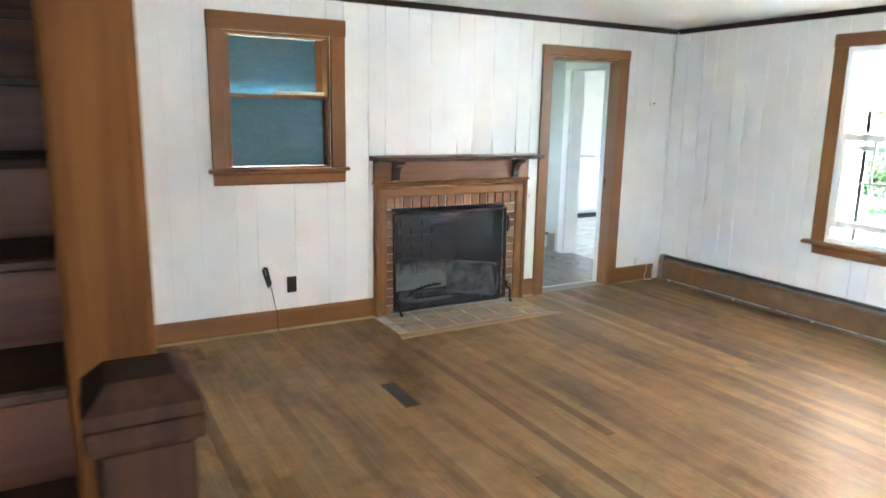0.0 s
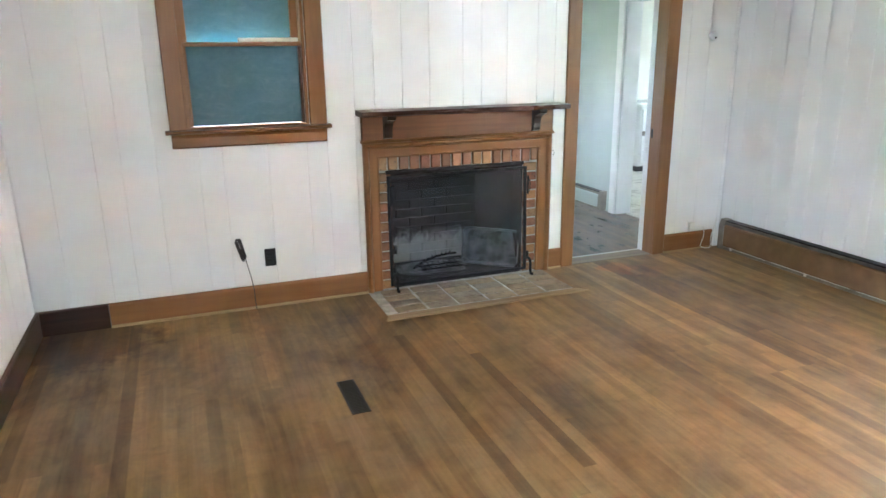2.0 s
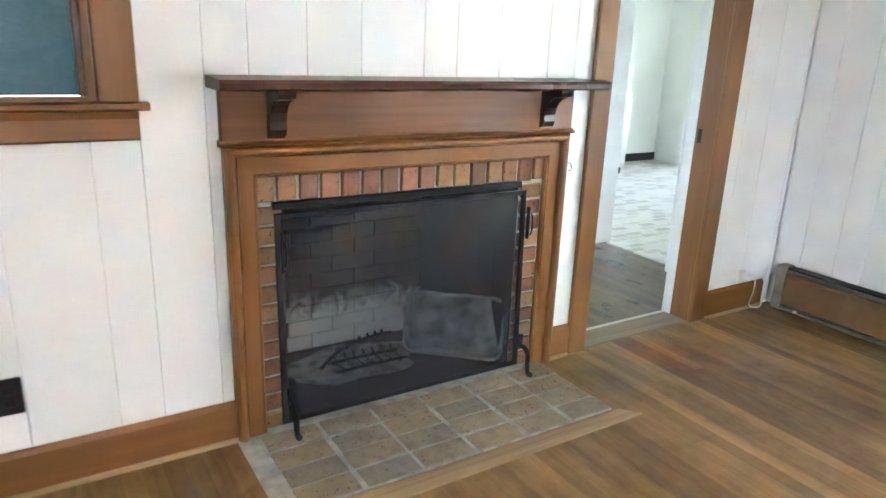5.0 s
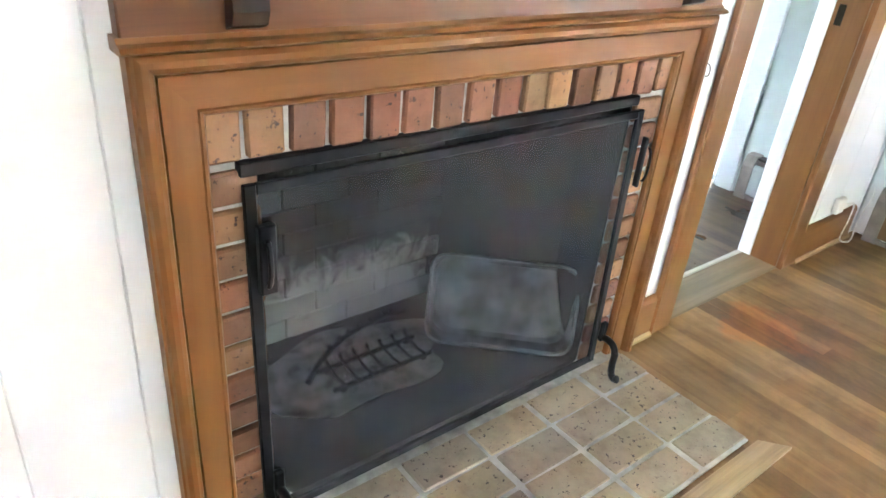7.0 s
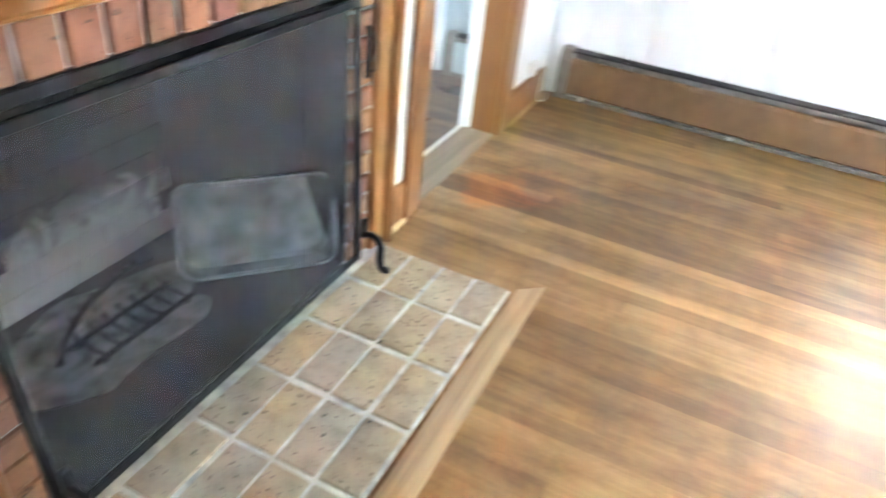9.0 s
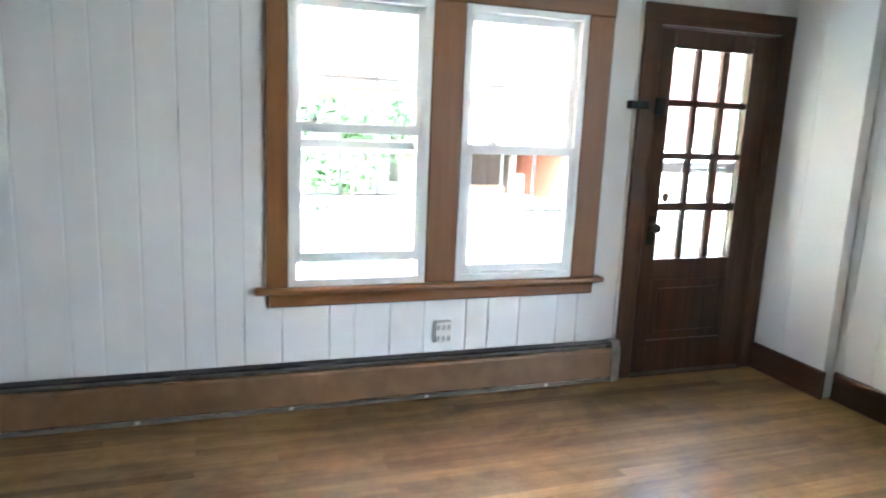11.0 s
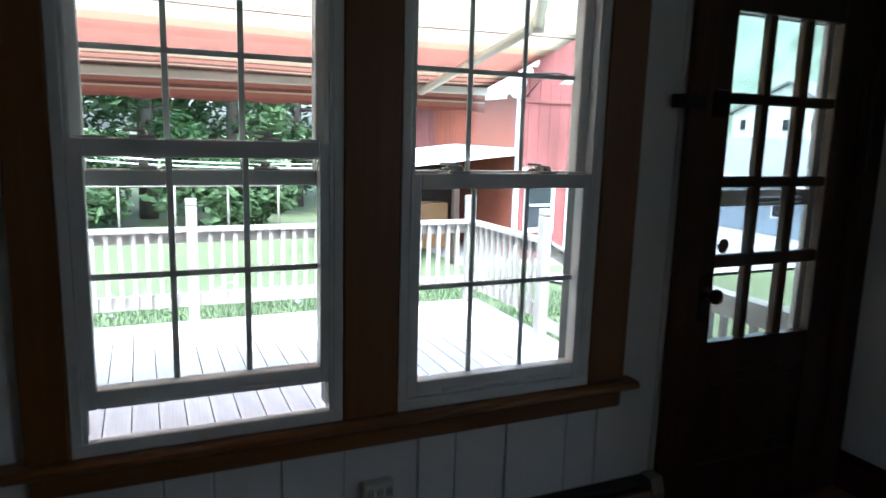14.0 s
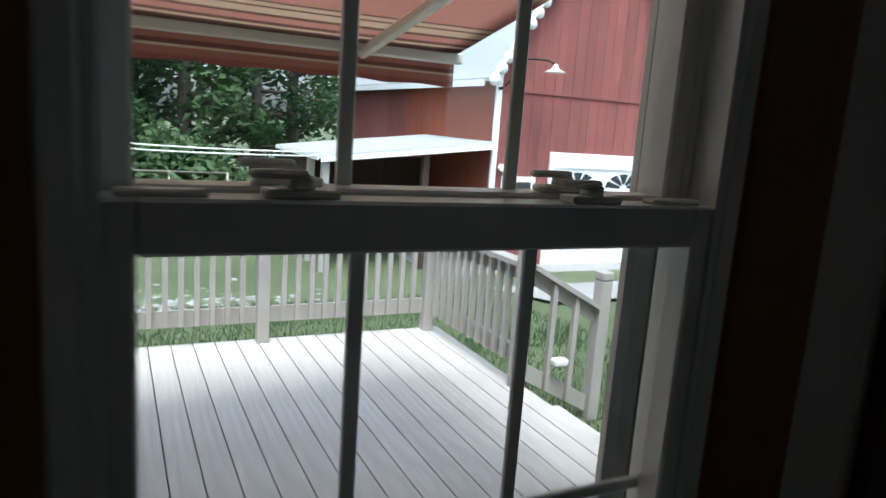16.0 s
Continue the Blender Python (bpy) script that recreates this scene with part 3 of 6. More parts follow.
core("wall_hall_east", "y", HX, 0.17, 0.15, 3.2, 0.0, CEIL, [(*KD, 0.0, 2.04)], green_paint, "grey-green painted hallway wall with a kitchen doorway")
# opening out of view, added and sized to brighten the hallway
core("wall_hall_north", "x", 3.2, 0.1, -3.1, 0.07, 0.0, CEIL, [(-2.3, -1.8, 1.15, 1.8)], green_paint, "grey-green painted hallway end wall with an unseen opening added for light")
bm = bm_box(-3.1, -3.0, 0.15, 3.2, 0.0, CEIL)
structure("wall_hall_west", bm, green_paint, "grey-green painted hallway wall")
bm = bm_box(-3.1, 0.0, 0.152, 3.3, CEIL, CEIL + 0.1)
structure("ceiling_hall", bm, ceiling_paint, "flat hallway ceiling")
kdoor = tagged(thing("door_2", "white glossy painted door casing to the kitchen", "door frame", at=(HX, 0.88, 0)), kind="structure")
casing_board(kdoor, "casing", HX - 0.022, HX - 0.0005, KD[1], KD[1] + 0.095, 0.0, 2.04, white_trim)
casing_board(kdoor, "casing", HX - 0.022, HX - 0.0005, KD[0] - 0.095, KD[0], 0.0, 2.04, white_trim)
casing_board(kdoor, "head_casing", HX - 0.025, HX - 0.0005, KD[0] - 0.1, KD[1] + 0.1, 2.04, 2.13, white_trim)
casing_board(kdoor, "jamb", HX, 0.07, KD[1] - 0.018, KD[1] - 0.001, 0.0, 2.04, white_trim, 0.002)
casing_board(kdoor, "jamb", HX, 0.07, KD[0] + 0.001, KD[0] + 0.018, 0.0, 2.04, white_trim, 0.002)
casing_board(kdoor, "hinge", HX + 0.06, HX + 0.09, KD[1] - 0.021, KD[1] - 0.018, 1.0, 1.09, white_trim, 0.0008)


def vinyl_floor():
    m = Mat("vinyl_tile_pattern", 0.35)
    v = m.scaled(1, 1, 1)
    b = m.node("ShaderNodeTexBrick", Scale=1.0)
    b.offset, b.squash = 0.5, 1.0
    m.link(v, b.inputs["Vector"])
    b.inputs["Brick Width"].default_value, b.inputs["Row Height"].default_value = 0.16, 0.08
    b.inputs["Mortar Size"].default_value = 0.006
    b.inputs["Color1"].default_value = (0.62, 0.6, 0.55, 1)
    b.inputs["Color2"].default_value = (0.3, 0.27, 0.235, 1)
    b.inputs["Mortar"].default_value = (0.66, 0.65, 0.6, 1)
    b.inputs["Bias"].default_value = -0.25
    n = m.noise(v, 30, 4)
    m.color(m.mix(0.25, b.outputs["Color"], m.ramp(n, [(0.35, (0.5, 0.48, 0.44)), (0.65, (0.95, 0.94, 0.9))]), "MULTIPLY"))
    return m.m


bm = bm_box(0.07, 3.6, 0.15, 4.4, -0.06, 0.002)
bm_box(HX + 0.12, 0.07, KD[0] + 0.019, KD[1] - 0.019, -0.012, 0.002, into=bm)
structure("floor_kitchen", bm, vinyl_floor(), "cream and grey patterned vinyl kitchen floor")
core("wall_kitchen_north", "x", 4.0, 0.12, -0.1, 3.6, 0.0, CEIL, [], kitchen_paint, "cream painted kitchen wall")
# opening added out of view to let light into the kitchen
core("wall_kitchen_east", "y", 3.5, 0.12, 0.15, 4.1, 0.0, CEIL, [(1.6, 2.4, 1.2, 1.9)], kitchen_paint, "cream painted kitchen wall with an unseen opening added for light")
core("wall_kitchen_south", "x", 0.15, 0.12, 0.15, 3.6, 0.0, CEIL, [], kitchen_paint, "cream painted kitchen wall")
core("wall_kitchen_west", "y", 0.07, -0.17, 3.3, 4.0, 0.0, CEIL, [], kitchen_paint, "cream painted kitchen wall")
bm = bm_box(0.002, 3.62, 0.27, 4.12, CEIL, CEIL + 0.1)
structure("ceiling_kitchen", bm, ceiling_paint, "white kitchen ceiling")
run_profile([(0, 0.002), (0.012, 0.002), (0.012, 0.1), (0, 0.1)], "x", 0.07, 3.5, 4.0, -1, "baseboard_kitchen", black_plastic, "black rubber baseboard along the kitchen wall")


def baseboard_heater(name, axis, a, b, face, out, height, depth, body_mat, cap_mat, label, lower=0.035):
    """A hydronic baseboard heater along a wall, with end caps and an open slot at the top."""
    ob = thing(name, label, "heater", at=((a + b) / 2, face, 0) if axis == "x" else (face, (a + b) / 2, 0))

    def slab(nm, u0, u1, d0, d1, z0, z1, mt, bev=0.003, lab=""):
        p, q = sorted((face + out * d0, face + out * d1))
        if axis == "x":
            return part(nm, bm_box(u0, u1, p, q, z0, z1, bev), mt, ob, lab)
        return part(nm, bm_box(p, q, u0, u1, z0, z1, bev), mt, ob, lab)
    slab("back_plate", a, b, 0.001, 0.006, 0.02, height, cap_mat)
    pts = [(face + out * d, z) for d, z in ((depth - 0.004, lower), (depth, lower + 0.006), (depth, height - 0.055), (depth - 0.006, height - 0.042), (depth - 0.016, height - 0.036), (depth - 0.018, height - 0.04), (depth - 0.009, height - 0.05), (depth - 0.004, height - 0.06))]
    part("front_panel", bm_extrude(pts, axis, a + 0.05, b - 0.05), body_mat, ob)
    pts = [(face + out * d, z) for d, z in ((0.007, height), (depth - 0.02, height - 0.004), (depth - 0.014, height - 0.012), (depth - 0.02, height - 0.014), (0.007, height - 0.008))]
    part("top_hood", bm_extrude(pts, axis, a + 0.05, b - 0.05), dark_metal, ob, "dark top edge of the heater")
    slab("fin_element", a + 0.05, b - 0.05, 0.012, depth - 0.02, 0.07, 0.135, dark_metal, 0.002)
    n = max(2, int((b - a) / 0.35))
    for i in range(n):
        u = a + 0.1 + (b - a - 0.25) * i / (n - 1)
        slab("bracket", u, u + 0.022, 0.007, depth - 0.006, 0.012, 0.03, white_plastic if i % 2 else cap_mat, 0.001)
    slab("bottom_rail", a + 0.05, b - 0.05, depth - 0.02, depth - 0.008, 0.006, 0.026, cap_mat, 0.002)
    for u0, u1 in ((a, a + 0.055), (b - 0.055, b)):
        pts = [(face + out * d, z) for d, z in ((0.001, 0.008), (depth + 0.006, 0.008), (depth + 0.006, height - 0.05), (depth - 0.012, height + 0.004), (0.001, height + 0.006))]
        part("end_cap", bm_extrude(pts, axis, u0, u1), cap_mat, ob, "dented tan metal end cap")
    return ob


baseboard_heater("baseboard_heater", "y", -3.578, -0.07, 0.003, -1, 0.25, 0.072, brown_metal, grey_metal, "long brown painted metal baseboard heater under the windows")
baseboard_heater("baseboard_heater", "y", 1.5, 2.7, HX, -1, 0.2, 0.065, green_paint, grey_metal, "grey-green painted baseboard heater in the hallway")
baseboard_heater("baseboard_heater", "y", 0.19, 0.51, HX, -1, 0.22, 0.065, green_paint, grey_metal, "short grey painted baseboard heater beside the doorway")


# ---- double-hung windows ----
def sash(parent, name, y0, y1, z0, z1, x0, stile, bottom, top, mid_z, mid_ys):
    """One sash with its rails, glazing bars and pane."""
    x1 = x0 + 0.05
    bm = bmesh.new()
    bm_box(x0, x1, y0, y0 + stile, z0, z1, 0.003, bm)
    bm_box(x0, x1, y1 - stile, y1, z0, z1, 0.003, bm)
    bm_box(x0 + 0.0005, x1 - 0.0005, y0 + stile, y1 - stile, z0, z0 + bottom, 0.003, bm)
    bm_box(x0 + 0.0005, x1 - 0.0005, y0 + stile, y1 - stile, z1 - top, z1, 0.003, bm)
    body = part(name, bm, vinyl_white, parent)
    a, b, c, d = y0 + stile, y1 - stile, z0 + bottom, z1 - top
    xm = x0 + 0.038
    pane = part("pane", bm_box(xm - 0.009, xm - 0.006, a - 0.004, b + 0.004, c - 0.004, d + 0.004), glass, body, "clear window pane")
    pane.visible_shadow = False
    for y in mid_ys:
        part("glazing_bar", bm_box(xm - 0.003, xm + 0.004, y - 0.008, y + 0.008, c, d, 0.0015), vinyl_white, body)
    part("glazing_bar", bm_box(xm - 0.0035, xm + 0.0045, a, b, mid_z - 0.008, mid_z + 0.008, 0.0015), vinyl_white, body)
    return body


def sash_lock(parent, x, y, z):
    bm = bm_box(x + 0.002, x + 0.03, y - 0.032, y + 0.032, z, z + 0.008, 0.002)
    bm_lathe([(0.0125, 0.008), (0.0125, 0.016), (0.009, 0.019)], (x + 0.016, y, z), "z", 12, bm)
    bm_box(x + 0.004, x + 0.018, y - 0.006, y + 0.045, z + 0.0165, z + 0.024, 0.003, bm)
    return part("sash_lock", bm, white_plastic, parent, "small white cam lock on the meeting rail")


def tilt_latch(parent, x, y, z):
    return part("tilt_latch", bm_box(x + 0.004, x + 0.026, y - 0.035, y + 0.035, z, z + 0.006, 0.002), white_plastic, parent)


def window_unit(name, y0, y1, lift, label):
    z0, z1 = WIN_Z
    w = tagged(thing(name, label, "window", "pair of windows", at=(0.05, (y0 + y1) / 2, z0)), kind="structure")
    bm = bmesh.new()
    bm_box(-0.03, 0.066, y0 + 0.001, y0 + 0.03, z0, z1, 0.003, bm)
    bm_box(-0.03, 0.066, y1 - 0.03, y1 - 0.001, z0, z1, 0.003, bm)
    bm_box(-0.031, 0.121, y0 + 0.03, y1 - 0.03, z1 - 0.035, z1 - 0.001, 0.003, bm)
    bm_box(-0.031, -0.004, y0 + 0.001, y1 - 0.001, z0 - 0.008, z0 + 0.03, 0.003, bm)
    bm_box(-0.03, -0.027, y0 + 0.03, y0 + 0.042, z0 + 0.03, z1 - 0.035, 0.002, bm)
    bm_box(-0.03, -0.027, y1 - 0.042, y1 - 0.03, z0 + 0.03, z1 - 0.035, 0.002, bm)
    bm_box(0.0245, 0.0275, y0 + 0.03, y0 + 0.042, z0 + 0.03, z1 - 0.035, 0.001, bm)
    bm_box(0.0245, 0.0275, y1 - 0.042, y1 - 0.03, z0 + 0.03, z1 - 0.035, 0.001, bm)
    part("window_frame", bm, vinyl_white, w, "white vinyl window frame")
    part("outer_sill", bm_extrude([(-0.004, z0 + 0.004), (0.172, z0 - 0.046), (0.172, z0 - 0.059), (-0.004, z0 - 0.059)], "y", y0 + 0.001, y1 - 0.001), vinyl_white, w, "white sloping outside sill")
    part("insect_screen", bm_box(0.095, 0.0965, y0 + 0.031, y1 - 0.031, z0 - 0.02, 1.37), window_screen, w, "fine grey insect screen")
    # the outer part of each side jamb is dark grey
    for a, b in ((y0 + 0.001, y0 + 0.03), (y1 - 0.03, y1 - 0.001)):
        part("outer_jamb", bm_box(0.0665, 0.119, a, b, z0 + 0.008, z1 - 0.036, 0.002), outer_jamb, w, "dark grey strip of the outer jamb")
    c = (y0 + y1) / 2
    s = 0.0955
    mids = (c - s, c + s)
    top = sash(w, "upper_sash", y0 + 0.032, y1 - 0.032, 1.345, z1 - 0.036, 0.028, 0.034, 0.042, 0.038, 1.69, mids)
    low = sash(w, "lower_sash", y0 + 0.032, y1 - 0.032, z0 + 0.031 + lift, 1.382 + lift, -0.026, 0.034, 0.05, 0.046, 1.03 + lift, mids)
    for dy in (-0.155, 0.155):
        sash_lock(low, -0.02, c + dy, 1.382 + lift)
        sash_lock(top, 0.034, c + dy, 1.387)
    for y in (y0 + 0.085, y1 - 0.085):
        tilt_latch(low, -0.02, y, 1.382 + lift)
    part("lift_rail", bm_box(-0.034, -0.0255, c - 0.2, c + 0.2, z0 + 0.04 + lift, z0 + 0.05 + lift, 0.002), vinyl_white, low)
    return w


window_unit("window_1", *WIN_A, 0.085, "white vinyl double-hung window with its lower sash slightly raised")
window_unit("window_2", *WIN_B, 0.0, "closed white vinyl double-hung window with six-light grilles")

surround = tagged(thing("window_casing", "dark brown wooden casing round the pair of windows", "window casing", at=(0, -2.45, 0.6)), kind="structure")
casing_board(surround, "side_casing", -0.034, 0.0025, -1.644, -1.54, 0.652, 2.085, trim_z)
casing_board(surround, "side_casing", -0.034, 0.0025, -3.38, -3.228, 0.652, 2.085, trim_z)
casing_board(surround, "mullion_casing", -0.034, 0.0025, -2.525, -2.355, 0.652, 2.085, trim_z)
casing_board(surround, "mullion_post", 0.003, 0.15, -2.524, -2.356, 0.66, 2.085, trim_z, 0.001)
casing_board(surround, "head_casing", -0.037, 0.0025, -3.385, -1.535, 2.085, 2.182, trim_y)
stool = [(0.003, 0.622), (-0.058, 0.622), (-0.07, 0.632), (-0.068, 0.644), (-0.056, 0.651), (0.003, 0.651)]
part("stool", bm_extrude(stool, "y", -3.424, -1.484), trim_y, surround, "projecting wooden window stool")
apron = [(0.003, 0.548), (-0.016, 0.548), (-0.024, 0.556), (-0.024, 0.6), (-0.034, 0.62), (0.003, 0.62)]
part("apron", bm_extrude(apron, "y", -3.377, -1.552), trim_y, surround)

# ---- entrance door with nine-inch lights, and the storm door outside ----
door = tagged(thing("door_3", "closed dark-stained wooden entrance door with twelve glass panes", "door", at=(0.05, -4.11, 0)), kind="structure")
DX0, DX1 = 0.016, 0.06
PY = ((-3.974, -3.813), (-4.16, -4.012), (-4.363, -4.208))
PZ = ((0.731, 1.023), (1.073, 1.33), (1.37, 1.636), (1.676, 1.96))
LY0, LY1 = DOOR_Y[0] + 0.022, DOOR_Y[1] - 0.022
bm = bmesh.new()
bm_box(DX0, DX1, LY0, -4.363, 0.012, 2.068, 0.003, bm)
bm_box(DX0, DX1, -3.813, LY1, 0.012, 2.068, 0.003, bm)
bm_box(DX0 + 0.0005, DX1 - 0.0005, -4.363, -3.813, 1.96, 2.068, 0.003, bm)
bm_box(DX0 + 0.0005, DX1 - 0.0005, -4.363, -3.813, 0.6, 0.731, 0.003, bm)
bm_box(DX0 + 0.0005, DX1 - 0.0005, -4.363, -3.813, 0.012, 0.215, 0.003, bm)
leaf = part("door_leaf", bm, dark_z, door)
part("lower_panel", bm_box(DX0 + 0.012, DX1 - 0.012, -4.363, -3.813, 0.215, 0.6, 0.003), dark_z, leaf)
part("panel_field", bm_box(DX0 + 0.004, DX0 + 0.013, -4.31, -3.866, 0.268, 0.547, 0.007), dark_z, leaf)
for y0, y1 in ((-4.012, -3.974), (-4.208, -4.16)):
    part("glazing_bar", bm_box(DX0 + 0.002, DX1 - 0.002, y0, y1, 0.731, 1.96, 0.006), dark_z, leaf)
for z0, z1 in ((1.023, 1.073), (1.33, 1.37), (1.636, 1.676)):
    part("glazing_bar", bm_box(DX0 + 0.003, DX1 - 0.003, -4.363, -3.813, z0, z1, 0.006), dark_y, leaf)
for y0, y1 in PY:
    for z0, z1 in PZ:
        p = part("pane", bm_box(0.036, 0.039, y0 - 0.004, y1 + 0.004, z0 - 0.004, z1 + 0.004), glass, leaf)
        p.visible_shadow = False
casing_board(door, "casing", -0.024, 0.0025, -3.69, -3.582, 0.0, DOOR_H, dark_z)
casing_board(door, "casing", -0.024, 0.0025, -4.622, -4.53, 0.0, DOOR_H, dark_z)
casing_board(door, "head_casing", -0.027, 0.0025, -4.622, -3.576, DOOR_H - 0.012, DOOR_H + 0.1, dark_y)
casing_board(door, "jamb", 0.003, 0.15, DOOR_Y[0], DOOR_Y[0] + 0.02, 0.0, DOOR_H - 0.014, dark_z, 0.001)
casing_board(door, "jamb", 0.003, 0.15, DOOR_Y[1] - 0.02, DOOR_Y[1], 0.0, DOOR_H - 0.014, dark_z, 0.001)
casing_board(door, "head_jamb", 0.003, 0.15, DOOR_Y[0] + 0.02, DOOR_Y[1] - 0.02, DOOR_H - 0.02, DOOR_H - 0.013, dark_y, 0.001)
part("threshold", bm_box(-0.03, 0.16, DOOR_Y[0] + 0.02, DOOR_Y[1] - 0.02, 0.0005, 0.011, 0.003), dark_y, door)
bm = bm_lathe([(0.03, 0.0), (0.03, -0.006), (0.012, -0.012), (0.011, -0.035), (0.024, -0.045), (0.03, -0.058), (0.026, -0.072), (0.012, -0.078)], (DX0, -3.77, 0.93), "x", 20)
part("door_knob", bm, brass_dark, leaf, "round blackened brass knob")
bm = bm_box(DX0 - 0.004, DX0 + 0.001, -3.797, -3.743, 0.82, 1.0, 0.0015)
part("escutcheon", bm, brass_dark, leaf)
bm = bm_box(-0.045, -0.001, -3.64, -3.515, 1.61, 1.655, 0.004)
bm_box(-0.052, -0.044, -3.565, -3.53, 1.62, 1.645, 0.002, bm)
part("surface_bolt", bm, black_iron, door, "black iron rim latch on the casing")
bm = bm_box(-0.018, DX0 + 0.001, -3.77, -3.7, 1.585, 1.68, 0.005)
part("rim_lock", bm, black_iron, leaf, "black rim lock body")
bm = bm_lathe([(0.028, 0.0), (0.03, 0.002), (0.022, 0.004)], (0.031, -3.86, 1.105), "x", 9)
part("sticker", bm, plain("brown_sticker", (0.2, 0.1, 0.05), 0.6), leaf, "small brown round sticker on the glass")

storm = tagged(thing("door_4", "white metal storm door outside the entrance door", "storm door", at=(0.13, -4.11, -0.05)), kind="structure")
bm = bmesh.new()
SX0, SX1 = 0.118, 0.146
bm_box(SX0, SX1, -4.52, -4.405, -0.02, 2.06, 0.003, bm)
bm_box(SX0, SX1, -3.79, -3.7, -0.02, 2.06, 0.003, bm)
bm_box(SX0 + 0.001, SX1 - 0.001, -4.405, -3.79, 1.97, 2.06, 0.003, bm)
bm_box(SX0 + 0.001, SX1 - 0.001, -4.405, -3.79, 1.245, 1.31, 0.003, bm)
bm_box(SX0 + 0.001, SX1 - 0.001, -4.405, -3.79, -0.02, 0.62, 0.003, bm)
part("storm_frame", bm, vinyl_white, storm)
# lower clarity dims the view through this pane
p = part("pane", bm_box(0.131, 0.133, -4.41, -3.785, 0.61, 1.98), glass_material("dim_storm_glass", 0.78), storm, "dimmed storm door glass")
p.visible_shadow = False
bm = bm_tube([(0.075, -4.0, 1.275), (0.075, -4.3, 1.275)], 0.012, 8)
part("closer_tube", bm, vinyl_white, storm)

# ---- brick fireplace ----
fireplace = thing("fireplace", "red brick fireplace with a soot-blackened firebox", "fireplace", at=(-2.335, 0.2, 0))
BR = (-2.955, -1.725)
bm = bmesh.new()
bm_box(BR[0], FIRE_X[0], 0.014, 0.15, 0.0, 0.94, 0, bm)
bm_box(FIRE_X[1], BR[1], 0.014, 0.15, 0.0, 0.94, 0, bm)
bm_box(FIRE_X[0], FIRE_X[1], 0.014, 0.15, FIRE_Z, 0.94, 0, bm)
part("mortar_bed", bm, mortar, fireplace, "grey crumbling mortar")
soldier = mesh_of("brick", bm_box(-0.0325, 0.0325, -0.012, 0.05, 0.0, 0.094, 0.004), face_brick)
rng = random.Random(5)
n = 16
for i in range(n):
    b = new("brick", soldier)
    b.parent, b.matrix_parent_inverse = fireplace, Matrix.Translation(fireplace.location).inverted()
    b.matrix_basis = pose(BR[0] + 0.04 + (BR[1] - BR[0] - 0.08) * i / (n - 1), 0.012 + rng.uniform(-0.002, 0.002), 0.838 + rng.uniform(-0.003, 0.002), 0, rng.uniform(-1.2, 1.2), rng.uniform(-1, 1))
side_brick = mesh_of("brick", bm_box(-0.052, 0.052, -0.012, 0.05, 0.0, 0.058, 0.004), face_brick)
for side in (-2.905, -1.805):
    for k in range(12):
        b = new("brick", side_brick)
        b.parent, b.matrix_parent_inverse = fireplace, Matrix.Translation(fireplace.location).inverted()
        b.matrix_basis = pose(side + rng.uniform(-0.003, 0.003), 0.012 + rng.uniform(-0.002, 0.002), 0.008 + k * 0.0687, 0, rng.uniform(-0.8, 0.8), rng.uniform(-1, 1))
part("lintel_bar", bm_box(FIRE_X[0] - 0.03, FIRE_X[1] + 0.0, -0.006, 0.055, 0.812, 0.836, 0.002), black_iron, fireplace, "black iron lintel bar")
# firebox: splayed sides, back wall and floor of soot-dark brick
BX0, BX1, BY = -2.72, -2.0, 0.56
bm = bmesh.new()
for pts in ([(FIRE_X[0], 0.15), (BX0, BY), (BX0 - 0.06, BY), (FIRE_X[0] - 0.06, 0.15)], [(FIRE_X[1], 0.15), (FIRE_X[1] + 0.06, 0.15), (BX1 + 0.06, BY), (BX1, BY)], [(BX0 - 0.06, BY), (BX1 + 0.06, BY), (BX1 + 0.06, BY + 0.08), (BX0 - 0.06, BY + 0.08)]):
    bm_extrude(pts, "z", 0.0, 1.1, bm)
bm_box(FIRE_X[0] - 0.06, FIRE_X[1] + 0.06, 0.15, BY + 0.08, 1.1, 1.15, into=bm)
part("firebox", bm, sooty_mortar, fireplace, "soot-black firebox")
for a, b in ((FIRE_X[0] + 0.0015, FIRE_X[0] + 0.008), (FIRE_X[1] - 0.008, FIRE_X[1] - 0.0015)):
    part("lining", bm_box(a, b, 0.012, 0.1495, 0.0125, 0.811), sooty_mortar, fireplace, "soot-black lining")
part("firebox_floor", bm_box(FIRE_X[0], FIRE_X[1], 0.02, BY, -0.02, 0.012), sooty_mortar, fireplace)
back_brick = mesh_of("brick", bm_box(-0.1015, 0.1015, -0.012, 0.02, 0.0, 0.0685, 0.003), fire_brick)
for k in range(9):
    for j in range(4):
        x = BX0 + 0.06 + j * 0.207 + (0.1 if k % 2 else 0.0)
        if x < BX1:
            b = new("brick", back_brick)
            b.parent, b.matrix_parent_inverse = fireplace, Matrix.Translation(fireplace.location).inverted()
            b.matrix_basis = pose(min(x, BX1 - 0.1), BY, 0.015 + k * 0.071)
bm = bmesh.new()
for i in range(380):
    x, y = rng.gauss(-2.46, 0.1), rng.uniform(0.22, 0.5)
    s = rng.uniform(0.002, 0.006)
    if FIRE_X[0] + 0.1 < x < FIRE_X[1] - 0.1:
        bmesh.ops.create_icosphere(bm, subdivisions=1, radius=s, matrix=pose(x, y, 0.012 + s * 0.4, rng.uniform(0, 90), rng.uniform(0, 90), 0) @ Matrix.Diagonal((1.4, 1, 0.7, 1)))
